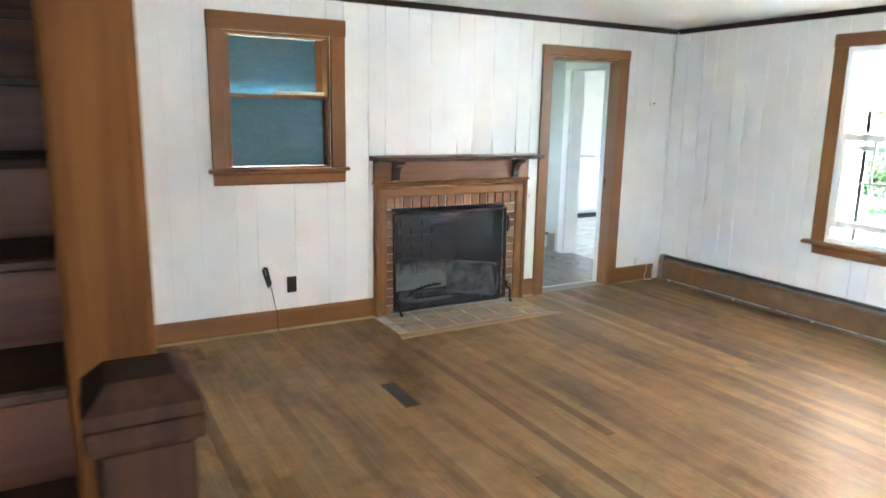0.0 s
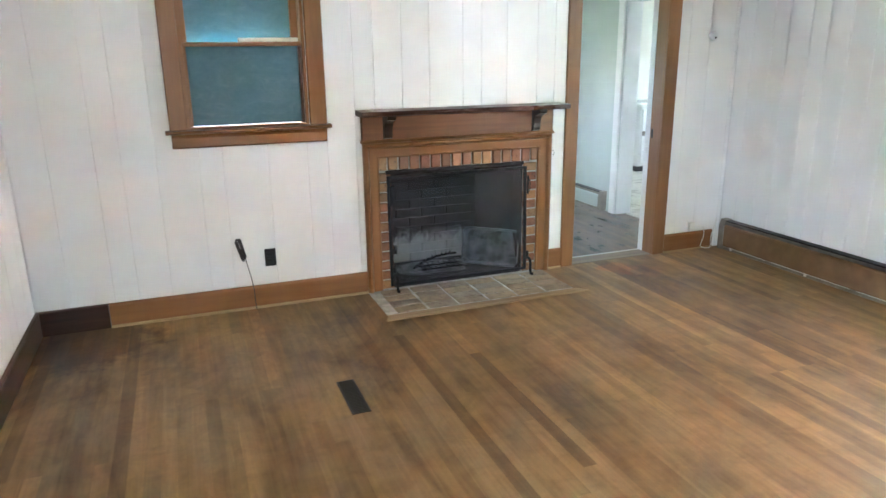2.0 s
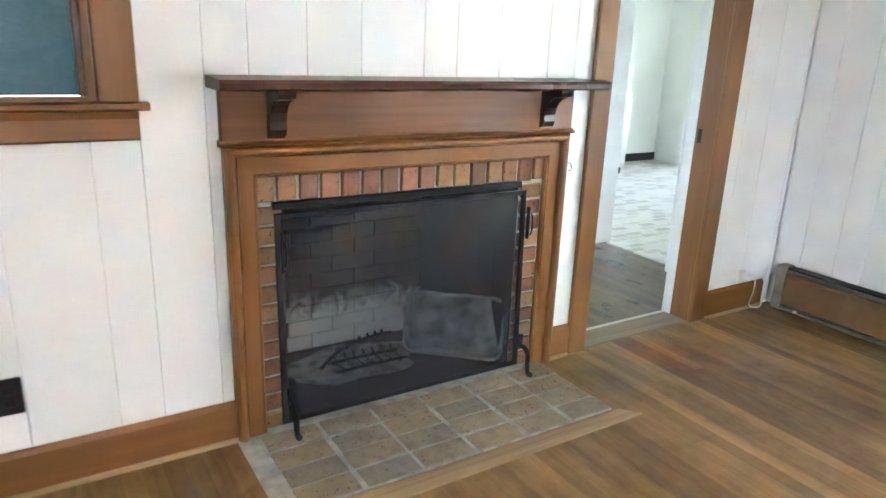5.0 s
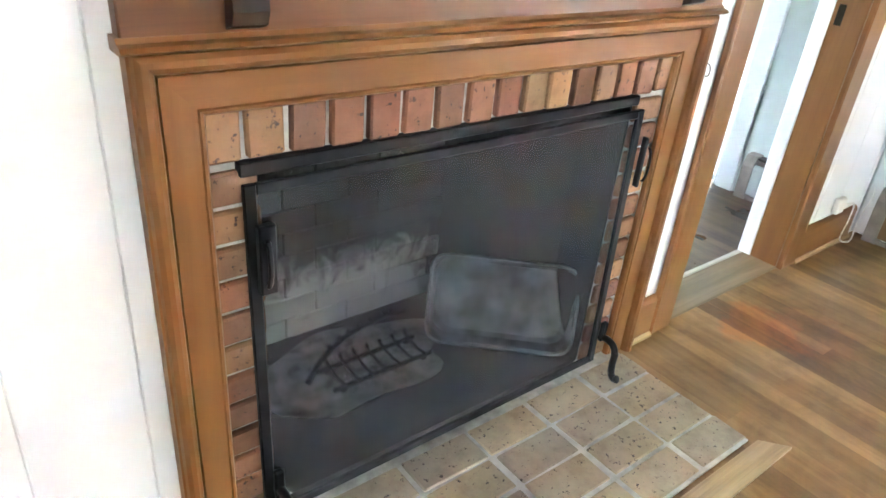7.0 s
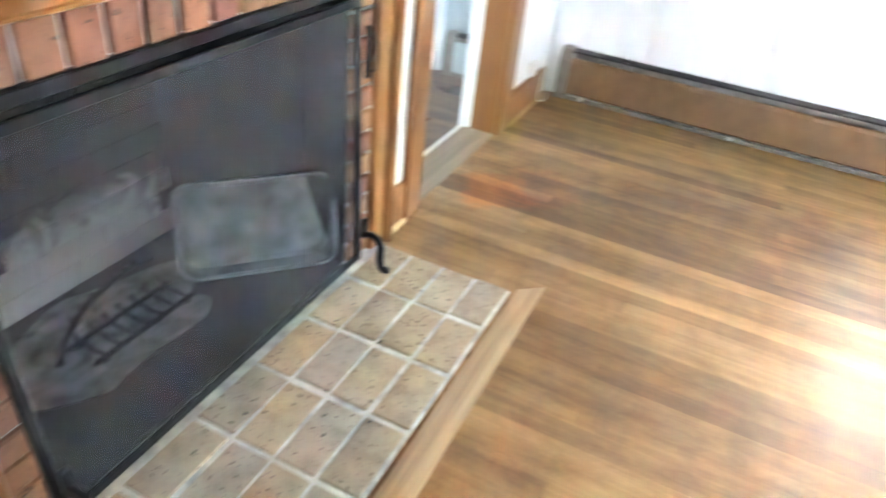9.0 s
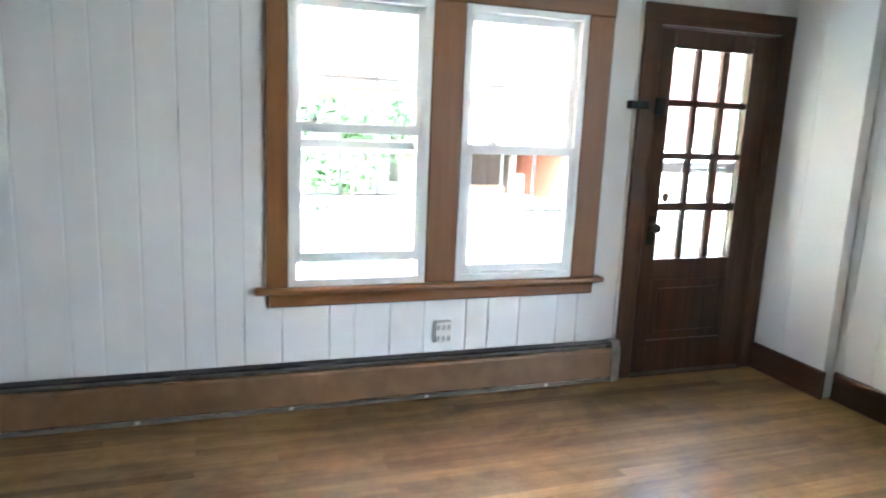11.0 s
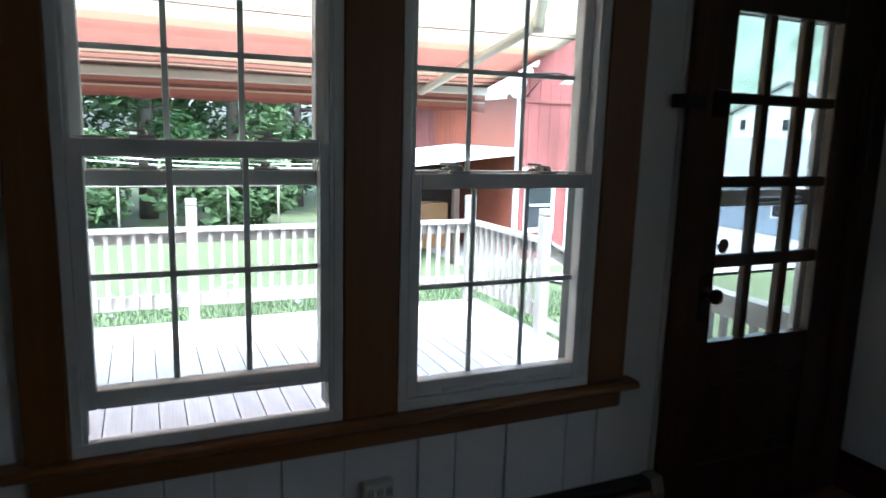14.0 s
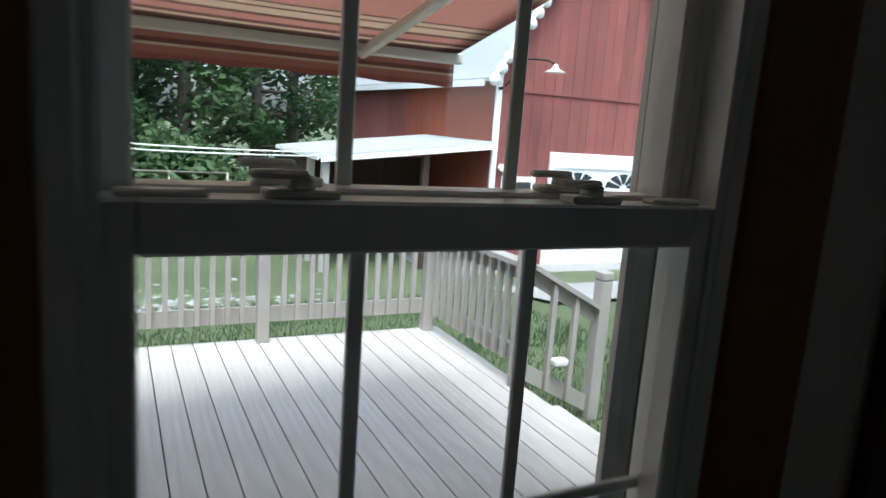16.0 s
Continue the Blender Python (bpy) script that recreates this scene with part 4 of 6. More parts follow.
tagged(part("ash_heap", bm, ash, fireplace, "pale ash and charred bits"), kind="stuff")
bed = [(-2.45 + (0.33 + 0.05 * math.sin(3 * a) + 0.03 * math.sin(7 * a + 1)) * math.cos(a), 0.34 + (0.17 + 0.02 * math.sin(5 * a)) * math.sin(a)) for a in (k * math.pi / 24 for k in range(48))]
part("ash_bed", bm_extrude(bed, "z", 0.0125, 0.016), ash, fireplace, "thin drift of grey ash")

# hearth of tan bricks laid flat, framed by a pale wooden strip
hearth = thing("hearth", "worn tan and grey brick hearth edged with a bare pine strip", "hearth", at=(-2.38, -0.24, 0))
part("mortar_bed", bm_box(-3.05, -1.705, -0.478, 0.014, -0.013, 0.004, 0.002), hearth_mortar, hearth, "sandy grey mortar bed")
hb = mesh_of("brick", bm_box(-0.099, 0.099, -0.05, 0.05, -0.008, 0.007, 0.003), hearth_brick)
for j in range(4):
    for i in range(7):
        x = -1.806 - i * 0.214
        if x < -3.02:
            continue
        if i == 6:
            x = -3.03 + 0.0
        b = new("brick", hb)
        b.parent, b.matrix_parent_inverse = hearth, Matrix.Translation(hearth.location).inverted()
        b.matrix_basis = pose(x + rng.uniform(-0.004, 0.004), -0.088 - j * 0.11 + rng.uniform(-0.003, 0.003), 0.001 + rng.uniform(-0.0015, 0.002), rng.uniform(-0.7, 0.7), rng.uniform(-0.5, 0.5), rng.uniform(-1.2, 1.2))
strip = [(-3.08, -0.572), (-1.632, -0.562), (-1.69, -0.494), (-3.05, -0.492)]
part("wooden_edging", bm_extrude(strip, "z", -0.012, 0.009), pale_wood, hearth, "bare pine edging strip")

# mantelpiece
mantel = thing("mantelpiece", "dark-stained wooden mantelpiece with shaped brackets under its shelf", "mantelpiece", at=(-2.335, 0, 0))
# moulded surround, mitred at its corners: (distance from the brick, how far it stands out)
SURROUND = [(0.0, 0.0), (0.0, 0.013), (0.004, 0.018), (0.009, 0.019), (0.012, 0.016), (0.013, 0.02), (0.064, 0.021), (0.0655, 0.015), (0.0675, 0.015), (0.069, 0.028), (0.074, 0.038), (0.082, 0.044), (0.091, 0.044), (0.098, 0.038), (0.101, 0.03), (0.105, 0.028), (0.105, 0.0)]
SIN = (-2.94, -1.752, 0.925)


def surround_run(kind):
    bm = bmesh.new()
    rings = []
    for spot in (0, 1):
        ring = []
        for u, d in SURROUND:
            if kind == "top":
                p = (SIN[0] - u if spot == 0 else SIN[1] + u, 0.0025 - d, SIN[2] + u)
            else:
                x = SIN[0] - u if kind == "left" else SIN[1] + u
                p = (x, 0.0025 - d, 0.0 if spot == 0 else SIN[2] + u)
            ring.append(bm.verts.new(p))
        rings.append(ring)
    n = len(SURROUND)
    for i in range(n):
        j = (i + 1) % n
        bm.faces.new((rings[0][i], rings[0][j], rings[1][j], rings[1][i]))
    bm.faces.new(rings[0])
    bm.faces.new(rings[1][::-1])
    bmesh.ops.recalc_face_normals(bm, faces=bm.faces)
    return bm


part("leg", surround_run("left"), trim_z, mantel)
part("leg", surround_run("right"), trim_z, mantel)
part("architrave", surround_run("top"), trim_x, mantel, "moulded architrave over the brick")
part("frieze", bm_box(-3.05, -1.645, -0.03, 0.0025, 1.029, 1.206, 0.003), wood("mantel_frieze", (0.13, 0.049, 0.015), (0.175, 0.07, 0.022), (0.21, 0.09, 0.029), "x", 0.4, lines=0.07), mantel, "dark reddish frieze board")
part("frieze_moulding", bm_extrude([(0.002, 1.0275), (-0.044, 1.0275), (-0.052, 1.032), (-0.046, 1.038), (-0.035, 1.041), (-0.031, 1.048), (0.002, 1.048)], "x", -3.056, -1.642), trim_x, mantel)
shelf = [(0.002, 1.206), (-0.158, 1.206), (-0.166, 1.212), (-0.168, 1.228), (-0.164, 1.238), (0.002, 1.242)]
part("shelf", bm_extrude(shelf, "x", -3.08, -1.588), wood("mantel_shelf", (0.05, 0.02, 0.012), (0.1, 0.042, 0.025), (0.15, 0.07, 0.045), "x", 0.28), mantel, "dark worn mantel shelf")
for x in (-2.88, -1.79):
    prof = [(-0.03, 1.205), (-0.146, 1.205), (-0.151, 1.194), (-0.144, 1.181), (-0.128, 1.178), (-0.104, 1.172), (-0.08, 1.156), (-0.066, 1.132), (-0.058, 1.104), (-0.06, 1.08), (-0.052, 1.06), (-0.03, 1.052)]
    part("bracket", bm_extrude(prof, "x", x - 0.027, x + 0.027), bracket_wood, mantel, "dark scrolled wooden bracket")
bm = bm_tube(smooth_curve([(-1.652, -0.03, 0.905), (-1.64, -0.034, 0.902), (-1.632, -0.036, 0.888), (-1.637, -0.038, 0.874), (-1.648, -0.036, 0.872)]), 0.0016, 6)
part("hook", bm, black_iron, mantel, "small wire hook")

# spark screen on curled iron feet
screen = thing("fire_screen", "black framed wire-mesh fire screen standing before the firebox", "fire screen", at=(-2.37, -0.03, 0))
SC = (-2.888, -1.838, 0.03, 0.8)
LEAN = Matrix.Translation((0, -0.03, 0.012)) @ Matrix.Rotation(radians(-1.6), 4, "X") @ Matrix.Translation((0, 0.03, -0.012))


def leaned(bm):
    bmesh.ops.transform(bm, matrix=LEAN, verts=bm.verts)
    return bm


bm = bmesh.new()
for a, b, c, d in ((SC[0], SC[0] + 0.022, SC[2], SC[3]), (SC[1] - 0.022, SC[1], SC[2], SC[3]), (SC[0] + 0.022, SC[1] - 0.022, SC[2], SC[2] + 0.02), (SC[0] + 0.022, SC[1] - 0.022, SC[3] - 0.02, SC[3])):
    bm_box(a, b, -0.034, -0.022, c, d, 0.002, bm)
part("screen_frame", leaned(bm), black_iron, screen)
m = part("mesh_panel", leaned(bm_box(SC[0] + 0.02, SC[1] - 0.02, -0.029, -0.0275, SC[2] + 0.018, SC[3] - 0.018)), screen_mesh, screen, "fine dusty black wire mesh")
for x, s in ((-2.862, 1), (-1.838, -1)):
    path = smooth_curve([(x, -0.034, 0.118), (x, -0.058, 0.126), (x, -0.084, 0.12), (x, -0.098, 0.096), (x, -0.098, 0.06), (x, -0.102, 0.028), (x, -0.114, 0.017), (x, -0.126, 0.022)])
    bm = bm_tube(path, [0.0105] * (len(path) - 4) + [0.0115, 0.012, 0.0125, 0.011], 8)
    bm_box(x - 0.011, x + 0.011, -0.05, -0.034, 0.11, 0.175, 0.004, bm)
    part("foot", bm, black_iron, screen, "curled wrought-iron foot")
    ring = [(x - s * 0.004 + 0.0 * k, -0.045 - 0.012 * math.sin(k * math.pi / 8), 0.665 + 0.045 * math.cos(k * math.pi / 8)) for k in range(9)]
    bm = bm_tube(ring, 0.005 if s > 0 else 0.0035, 6)
    bm_box(x - (0.016 if s > 0 else 0.005), x + (0.016 if s > 0 else 0.005), -0.042, -0.024, 0.6, 0.735, 0.003, bm)
    part("handle", bm, black_iron, screen, "twisted iron handle")

# grate and a blue-grey enamel pan inside the firebox
grate = thing("fire_grate", "small sooty iron grate lying in the ashes", "grate", at=(-2.5, 0.3, 0.012))
for k in range(7):
    x = -2.53 + k * 0.045
    part("bar", bm_tube(smooth_curve([(x, 0.25, 0.04), (x, 0.29, 0.034), (x + 0.005, 0.35, 0.036), (x + 0.005, 0.37, 0.05)], 4), 0.0055, 6), black_iron, grate)
for y in (0.26, 0.35):
    part("cross_bar", bm_box(-2.56, -2.23, y - 0.006, y + 0.006, 0.022, 0.033, 0.002), black_iron, grate)
for x in (-2.53, -2.26):
    part("leg", bm_box(x - 0.008, x + 0.008, 0.252, 0.268, 0.0125, 0.023, 0.002), black_iron, grate)
    part("leg", bm_box(x - 0.008, x + 0.008, 0.342, 0.358, 0.0125, 0.023, 0.002), black_iron, grate)
arc = smooth_curve([(-2.6, 0.33, 0.022), (-2.53, 0.38, 0.04), (-2.42, 0.42, 0.06), (-2.3, 0.43, 0.075), (-2.22, 0.42, 0.08)], 6)
part("back_rail", bm_tube(arc, 0.009, 8), black_iron, grate, "curved iron back rail")
for p in arc[8:22:2]:
    part("stud", bm_lathe([(0.006, 0.0), (0.008, 0.014), (0.005, 0.022)], p, "z", 8), black_iron, grate)
pan = thing("roasting_pan", "blue-grey enamelled roasting pan leaning on its side in the firebox", "pan", at=(-2.08, 0.3, 0.013))
PAN_ALONG, PAN_UP = Vector((0.74, -0.67, 0.0)).normalized(), Vector((0.17, 0.19, 0.97)).normalized()
PANM = Matrix.Translation((-2.005, 0.22, 0.158)) @ Matrix((PAN_ALONG, PAN_UP, PAN_ALONG.cross(PAN_UP))).transposed().to_4x4()


def pan_shell():
    bm = bmesh.new()
    rows = []
    for inset, h in ((0.0, 0.05), (0.008, 0.047), (0.016, 0.0), (0.03, -0.008), (0.025, -0.012), (0.009, -0.006), (-0.004, 0.05)):
        ring = []
        a, b, r = 0.22 - inset, 0.138 - inset, 0.05
        for cx, cy, t0 in ((a - r, b - r, 0), (-(a - r), b - r, 90), (-(a - r), -(b - r), 180), (a - r, -(b - r), 270)):
            for k in range(5):
                t = radians(t0 + k * 22.5)
                ring.append(bm.verts.new((cx + r * math.cos(t), cy + r * math.sin(t), h)))
        rows.append(ring)
    for p, q in zip(rows, rows[1:]):
        for i in range(len(p)):
            j = (i + 1) % len(p)
            bm.faces.new((p[i], p[j], q[j], q[i]))
    bm.faces.new(rows[3])
    bmesh.ops.recalc_face_normals(bm, faces=bm.faces)
    bmesh.ops.transform(bm, matrix=PANM, verts=bm.verts)
    return bm


part("pan_body", pan_shell(), plain("blue_grey_enamel", (0.16, 0.18, 0.185), 0.6, 0.0, 0.75, 11.0, 0.4), pan)
rim = []
for cx, cy, t0 in ((0.17, 0.088, 0), (-0.17, 0.088, 90), (-0.17, -0.088, 180), (0.17, -0.088, 270)):
    rim += [PANM @ Vector((cx + 0.05 * math.cos(radians(t0 + 30 * k)), cy + 0.05 * math.sin(radians(t0 + 30 * k)), 0.05)) for k in range(4)]
part("rim", bm_tube(rim + rim[:1], 0.004, 6), plain("worn_enamel_rim", (0.22, 0.25, 0.25), 0.5, 0.0, 0.5, 20.0), pan, "pale worn rolled rim")

# ---- blocked-up window with chalky blue boards ----
blocked = tagged(thing("window_3", "old wooden window frame blocked up with chalky blue boards", "window", at=(-3.73, 0, 1.06)), kind="structure")
casing_board(blocked, "side_casing", -4.2, -4.1, -0.022, 0.0025, 1.165, 2.065, trim_z)
casing_board(blocked, "side_casing", -3.375, -3.268, -0.022, 0.0025, 1.165, 2.065, trim_z)
casing_board(blocked, "head_casing", -4.205, -3.263, -0.025, 0.0025, 2.065, 2.178, trim_x)
pts = [(0.0025, 1.142), (-0.03, 1.142), (-0.042, 1.15), (-0.04, 1.162), (0.0025, 1.166)]
part("stool", bm_extrude(pts, "x", -4.225, -3.243), trim_x, blocked)
pts = [(0.0025, 1.058), (-0.016, 1.058), (-0.023, 1.066), (-0.023, 1.12), (-0.032, 1.141), (0.0025, 1.141)]
part("apron", bm_extrude(pts, "x", -4.195, -3.273), trim_x, blocked)
casing_board(blocked, "jamb", -4.0995, -4.08, 0.003, 0.15, 1.165, 2.065, trim_z, 0.001)
casing_board(blocked, "jamb", -3.395, -3.3755, 0.003, 0.15, 1.165, 2.065, trim_z, 0.001)
casing_board(blocked, "head_jamb", -4.08, -3.395, 0.003, 0.15, 2.046, 2.0645, trim_x, 0.001)
casing_board(blocked, "inner_sill", -4.08, -3.395, 0.003, 0.15, 1.1655, 1.178, trim_x, 0.001)
casing_board(blocked, "meeting_rail", -4.08, -3.395, 0.012, 0.06, 1.64, 1.665, trim_x, 0.004)
casing_board(blocked, "stop_bead", -4.08, -4.062, 0.012, 0.03, 1.178, 1.64, trim_z, 0.003)
casing_board(blocked, "stop_bead", -3.413, -3.395, 0.03, 0.06, 1.178, 1.64, dark_z, 0.003)
casing_board(blocked, "stop_bead", -4.08, -4.05, 0.06, 0.09, 1.665, 2.046, trim_z, 0.003)
part("lower_board", bm_box(-4.079, -3.396, 0.06, 0.07, 1.179, 1.66, 0.002), chalk, blocked, "chalky blue lower board")
part("upper_board", bm_box(-4.079, -3.396, 0.125, 0.135, 1.66, 2.045, 0.002), chalk, blocked, "chalky blue upper board")
casing_board(blocked, "inner_stile", -3.44, -3.396, 0.095, 0.124, 1.665, 2.045, trim_z, 0.003)
bm = bm_box(-3.765, -3.412, 0.014, 0.04, 1.6655, 1.689, 0.004)
tagged(part("paper_roll", bm, plain("cream_bar", (0.62, 0.58, 0.47), 0.6)), "cream-coloured bar lying on the blocked window's rail", "bar")

# ---- small things on the walls and floor ----
vent = thing("floor_register", "dark brown metal floor register set among the oak strips", "vent", at=(-3.507, -1.43, 0))
part("backing", bm_box(-3.548, -3.466, -1.598, -1.262, 0.0006, 0.0016), dark_gap, vent)
bm = bmesh.new()
for a, b, c, d in ((-3.552, -3.542, -1.602, -1.258), (-3.472, -3.462, -1.602, -1.258), (-3.542, -3.472, -1.602, -1.592), (-3.542, -3.472, -1.268, -1.258)):
    bm_box(a, b, c, d, 0.0006, 0.0045, 0.001, bm)
part("rim", bm, dark_metal, vent)
slat = mesh_of("slat", bm_box(-0.0345, 0.0345, -0.0035, 0.0035, 0.0016, 0.0038, 0.0006), dark_metal)
for k in range(22):
    s = new("slat", slat)
    s.parent, s.matrix_parent_inverse = vent, Matrix.Translation(vent.location).inverted()
    s.matrix_basis = pose(-3.507, -1.585 + k * 0.0148, 0)


def outlet(name, label, at, axis, plate, hole, rows=2):
    """A wall outlet. axis y: on the fireplace wall, axis x: on the window wall."""
    ob = thing(name, label, "outlet", at=at)

    def slab(nm, u0, u1, d0, d1, z0, z1, mt, bev):
        if axis == "y":
            return part(nm, bm_box(at[0] + u0, at[0] + u1, at[1] - d1, at[1] - d0, at[2] + z0, at[2] + z1, bev), mt, ob)
        return part(nm, bm_box(at[0] - d1, at[0] - d0, at[1] + u0, at[1] + u1, at[2] + z0, at[2] + z1, bev), mt, ob)
    w = 0.035 * (rows - 1)
    slab("plate", -w, w, 0.0, 0.006, -0.058, 0.058, plate, 0.003)
    for z in (-0.02, 0.02):
        slab("socket", -0.017, 0.017, 0.005, 0.0085, z - 0.014, z + 0.014, plate, 0.002)
        for u in (-0.007, 0.007):
            slab("slot", u - 0.0012, u + 0.0012, 0.0082, 0.009, z - 0.004, z + 0.005, hole, 0)
    return ob


outlet("wall_outlet", "black double wall outlet on the white panelling", (-3.685, 0.003, 0.33), "y", black_plastic, dark_gap)
adapter = thing("outlet_adapter", "white six-way outlet adapter plugged in under the windows", "outlet", at=(0.003, -2.47, 0.372))
part("body", bm_box(-0.035, 0.003, -2.52, -2.425, 0.31, 0.43, 0.006, segments=2), white_plastic, adapter)
for y in (-2.502, -2.472, -2.442):
    for z in (0.335, 0.398):
        part("socket", bm_box(-0.037, -0.0345, y - 0.011, y + 0.011, z - 0.016, z + 0.016, 0.002), plain("outlet_face", (0.5, 0.49, 0.46), 0.5), adapter)
        for dy in (-0.005, 0.004):
            part("slot", bm_box(-0.0376, -0.0368, y + dy, y + dy + 0.002, z - 0.004, z + 0.006), dark_gap, adapter)
outlet("wall_outlet", "cream wall outlet on the panelled wall", (-1.16, YR + 0.007, 0.27), "y", white_plastic, dark_gap).rotation_euler.z = math.pi

cord = thing("coiled_cord", "coiled black electric cord hanging on a nail", "cord", at=(-3.86, 0, 0.4))
bm = bmesh.new()
for k in range(5):
    dx = 0.004 * k - 0.008
    loop = [(-3.878 + dx, -0.012 - 0.003 * k, 0.475), (-3.888 + dx, -0.014, 0.45), (-3.872 + dx, -0.014 - 0.002 * k, 0.39), (-3.855 + dx, -0.012, 0.335 + 0.006 * k), (-3.843 + dx, -0.014, 0.33 + 0.006 * k), (-3.852 + dx, -0.015, 0.39), (-3.868 + dx, -0.016, 0.465), (-3.878 + dx, -0.012 - 0.003 * k, 0.475)]
    bm_tube(smooth_curve(loop, 5), 0.0032, 6, bm)
part("coil", bm, black_plastic, cord)
bm = bm_tube(smooth_curve([(-3.845, -0.014, 0.36), (-3.83, -0.012, 0.28), (-3.815, -0.011, 0.2), (-3.808, -0.03, 0.14), (-3.805, -0.034, 0.06), (-3.802, -0.04, 0.005)], 6), 0.003, 6)
part("tail", bm, black_plastic, cord)
part("tie", bm_box(-3.884, -3.848, -0.03, -0.008, 0.392, 0.415, 0.004), black_plastic, cord)
part("nail", bm_tube([(-3.868, 0.004, 0.472), (-3.868, -0.022, 0.476)], 0.0018, 6), black_iron, cord)

stat = thing("thermostat", "small round white thermostat on the panelled wall", "thermostat", at=(-0.255, 0.003, 1.69))
part("body", bm_lathe([(0.036, 0.0), (0.036, -0.012), (0.03, -0.02), (0.012, -0.022)], (-0.255, 0.003, 1.69), "y", 24), white_paint, stat)
part("dial", bm_lathe([(0.008, -0.021), (0.008, -0.026)], (-0.245, 0.003, 1.68), "y", 12), black_plastic, stat)
jack = thing("phone_jack", "white phone jack with a loose white cable near the corner", "phone jack", at=(-0.3, 0.003, 0.2))
part("body", bm_box(-0.335, -0.275, -0.024, 0.003, 0.165, 0.235, 0.005), white_plastic, jack)
part("cable", bm_tube(smooth_curve([(-0.275, -0.012, 0.2), (-0.24, -0.026, 0.2), (-0.2, -0.03, 0.19), (-0.19, -0.03, 0.11), (-0.215, -0.032, 0.03), (-0.18, -0.05, 0.012), (-0.13, -0.05, 0.018), (-0.125, -0.045, 0.1), (-0.11, -0.06, 0.21), (-0.1, -0.05, 0.255)], 6), 0.003, 6), white_plastic, jack)
plate = thing("switch_plate", "white painted wall plate beside the stairs", "switch plate", at=(XL, -1.19, 1.18))
part("body", bm_box(XL - 0.003, XL + 0.008, -1.23, -1.155, 1.125, 1.24, 0.003), white_plastic, plate)
part("toggle", bm_box(XL + 0.008, XL + 0.018, -1.2, -1.186, 1.17, 1.2, 0.002), white_plastic, plate)

# ---- stairs at the start of the walk ----
stairs = thing("staircase", "enclosed dark wooden stairs with worn reddish risers", "stairs", at=(-5.5, -4.6, 0))
riser_wood = wood("riser_wood", (0.08, 0.02, 0.006), (0.15, 0.044, 0.012), (0.2, 0.066, 0.02), "x", 0.5)
tread_wood = wood("tread_wood", (0.045, 0.018, 0.007), (0.09, 0.036, 0.012), (0.13, 0.055, 0.02), "x", 0.55)
RISE, RUN = 0.182, 0.24
for k in range(1, 13):
    y = -4.6 + (k - 1) * RUN
    xr = -5.075 if y < -3.62 else (XL - 0.045)
    part("riser", bm_box(-5.998, xr, y + 0.02, y + 0.038, (k - 1) * RISE, k * RISE - 0.026, 0.001), riser_wood, stairs)
    part("tread", bm_box(-5.998, xr, y, y + RUN + 0.03, k * RISE - 0.026, k * RISE, 0.006), tread_wood, stairs)
bm = bmesh.new()
side = [(-4.58, 0.0)] + [p for k in range(1, 6) for p in ((-4.58 + (k - 1) * RUN, k * RISE - 0.03), (-4.58 + k * RUN, k * RISE - 0.03))] + [(-3.44, 0.0)]
part("stringer", bm_extrude(side, "x", -5.12, -5.08), dark_y, stairs)
post = thing("wall_post", "tall honey-brown wooden post at the end of the stair wall", "post", at=(-5.0, -3.5, 0))
part("shaft", bm_box(-5.095, -4.965, -3.56, -3.432, 0.0, CEIL, 0.012, segments=2), post_wood, post)
newel = thing("newel_post", "square dark wooden newel post with a chamfered worn cap", "newel post", at=(-5.02, -3.89, 0))
part("shaft", bm_box(-5.07, -4.97, -3.95, -3.84, 0.0, 1.215, 0.006), newel_wood, newel)
bm = bm_box(-5.082, -4.958, -3.962, -3.828, 1.215, 1.245, 0.008, segments=2)
part("collar", bm, newel_wood, newel)
bm = bmesh.new()
lo = [bm.verts.new((-5.02 + sx * 0.06, -3.895 + sy * 0.064, 1.2455)) for sx, sy in ((-1, -1), (1, -1), (1, 1), (-1, 1))]
mi = [bm.verts.new((-5.02 + sx * 0.058, -3.895 + sy * 0.062, 1.26)) for sx, sy in ((-1, -1), (1, -1), (1, 1), (-1, 1))]
hi = [bm.verts.new((-5.02 + sx * 0.035, -3.895 + sy * 0.037, 1.285)) for sx, sy in ((-1, -1), (1, -1), (1, 1), (-1, 1))]
for p, q in ((lo, mi), (mi, hi)):
    for i in range(4):
        bm.faces.new((p[i], p[(i + 1) % 4], q[(i + 1) % 4], q[i]))
bm.faces.new(hi)
bm.faces.new(lo[::-1])
part("cap", bm, newel_wood, newel, "worn chamfered cap")

# ---- kitchen appliance ----
stove = thing("kitchen_appliance", "white enamel kitchen appliance with a rounded top and a side handle", "appliance", at=(1.95, 3.6, 0.002))
part("body", bm_box(1.62, 2.3, 3.34, 3.95, 0.07, 0.93, 0.05, segments=3), appliance_white, stove)
part("door", bm_box(1.66, 2.26, 3.315, 3.342, 0.12, 0.85, 0.012), appliance_white, stove)
part("handle", bm_box(1.66, 1.7, 3.285, 3.315, 0.5, 0.56, 0.006), grey_metal, stove, "grey metal handle")
part("plinth", bm_box(1.66, 2.26, 3.38, 3.9, 0.002, 0.07), black_plastic, stove)

# ---- fill lamps added in openings out of sight ----
# added to brighten the kitchen behind the doorway
area_lamp("kitchen_fill", (3.48, 2.0, 1.55), (1.5, 2.2, 0.9), 0.76, 0.66, 0.12)
# added to brighten the room from behind the start of the walk
area_lamp("passage_fill", (-6.05, -6.15, 1.62), (0.0, -6.15, 1.62), 0.68, 0.82, 0.55)

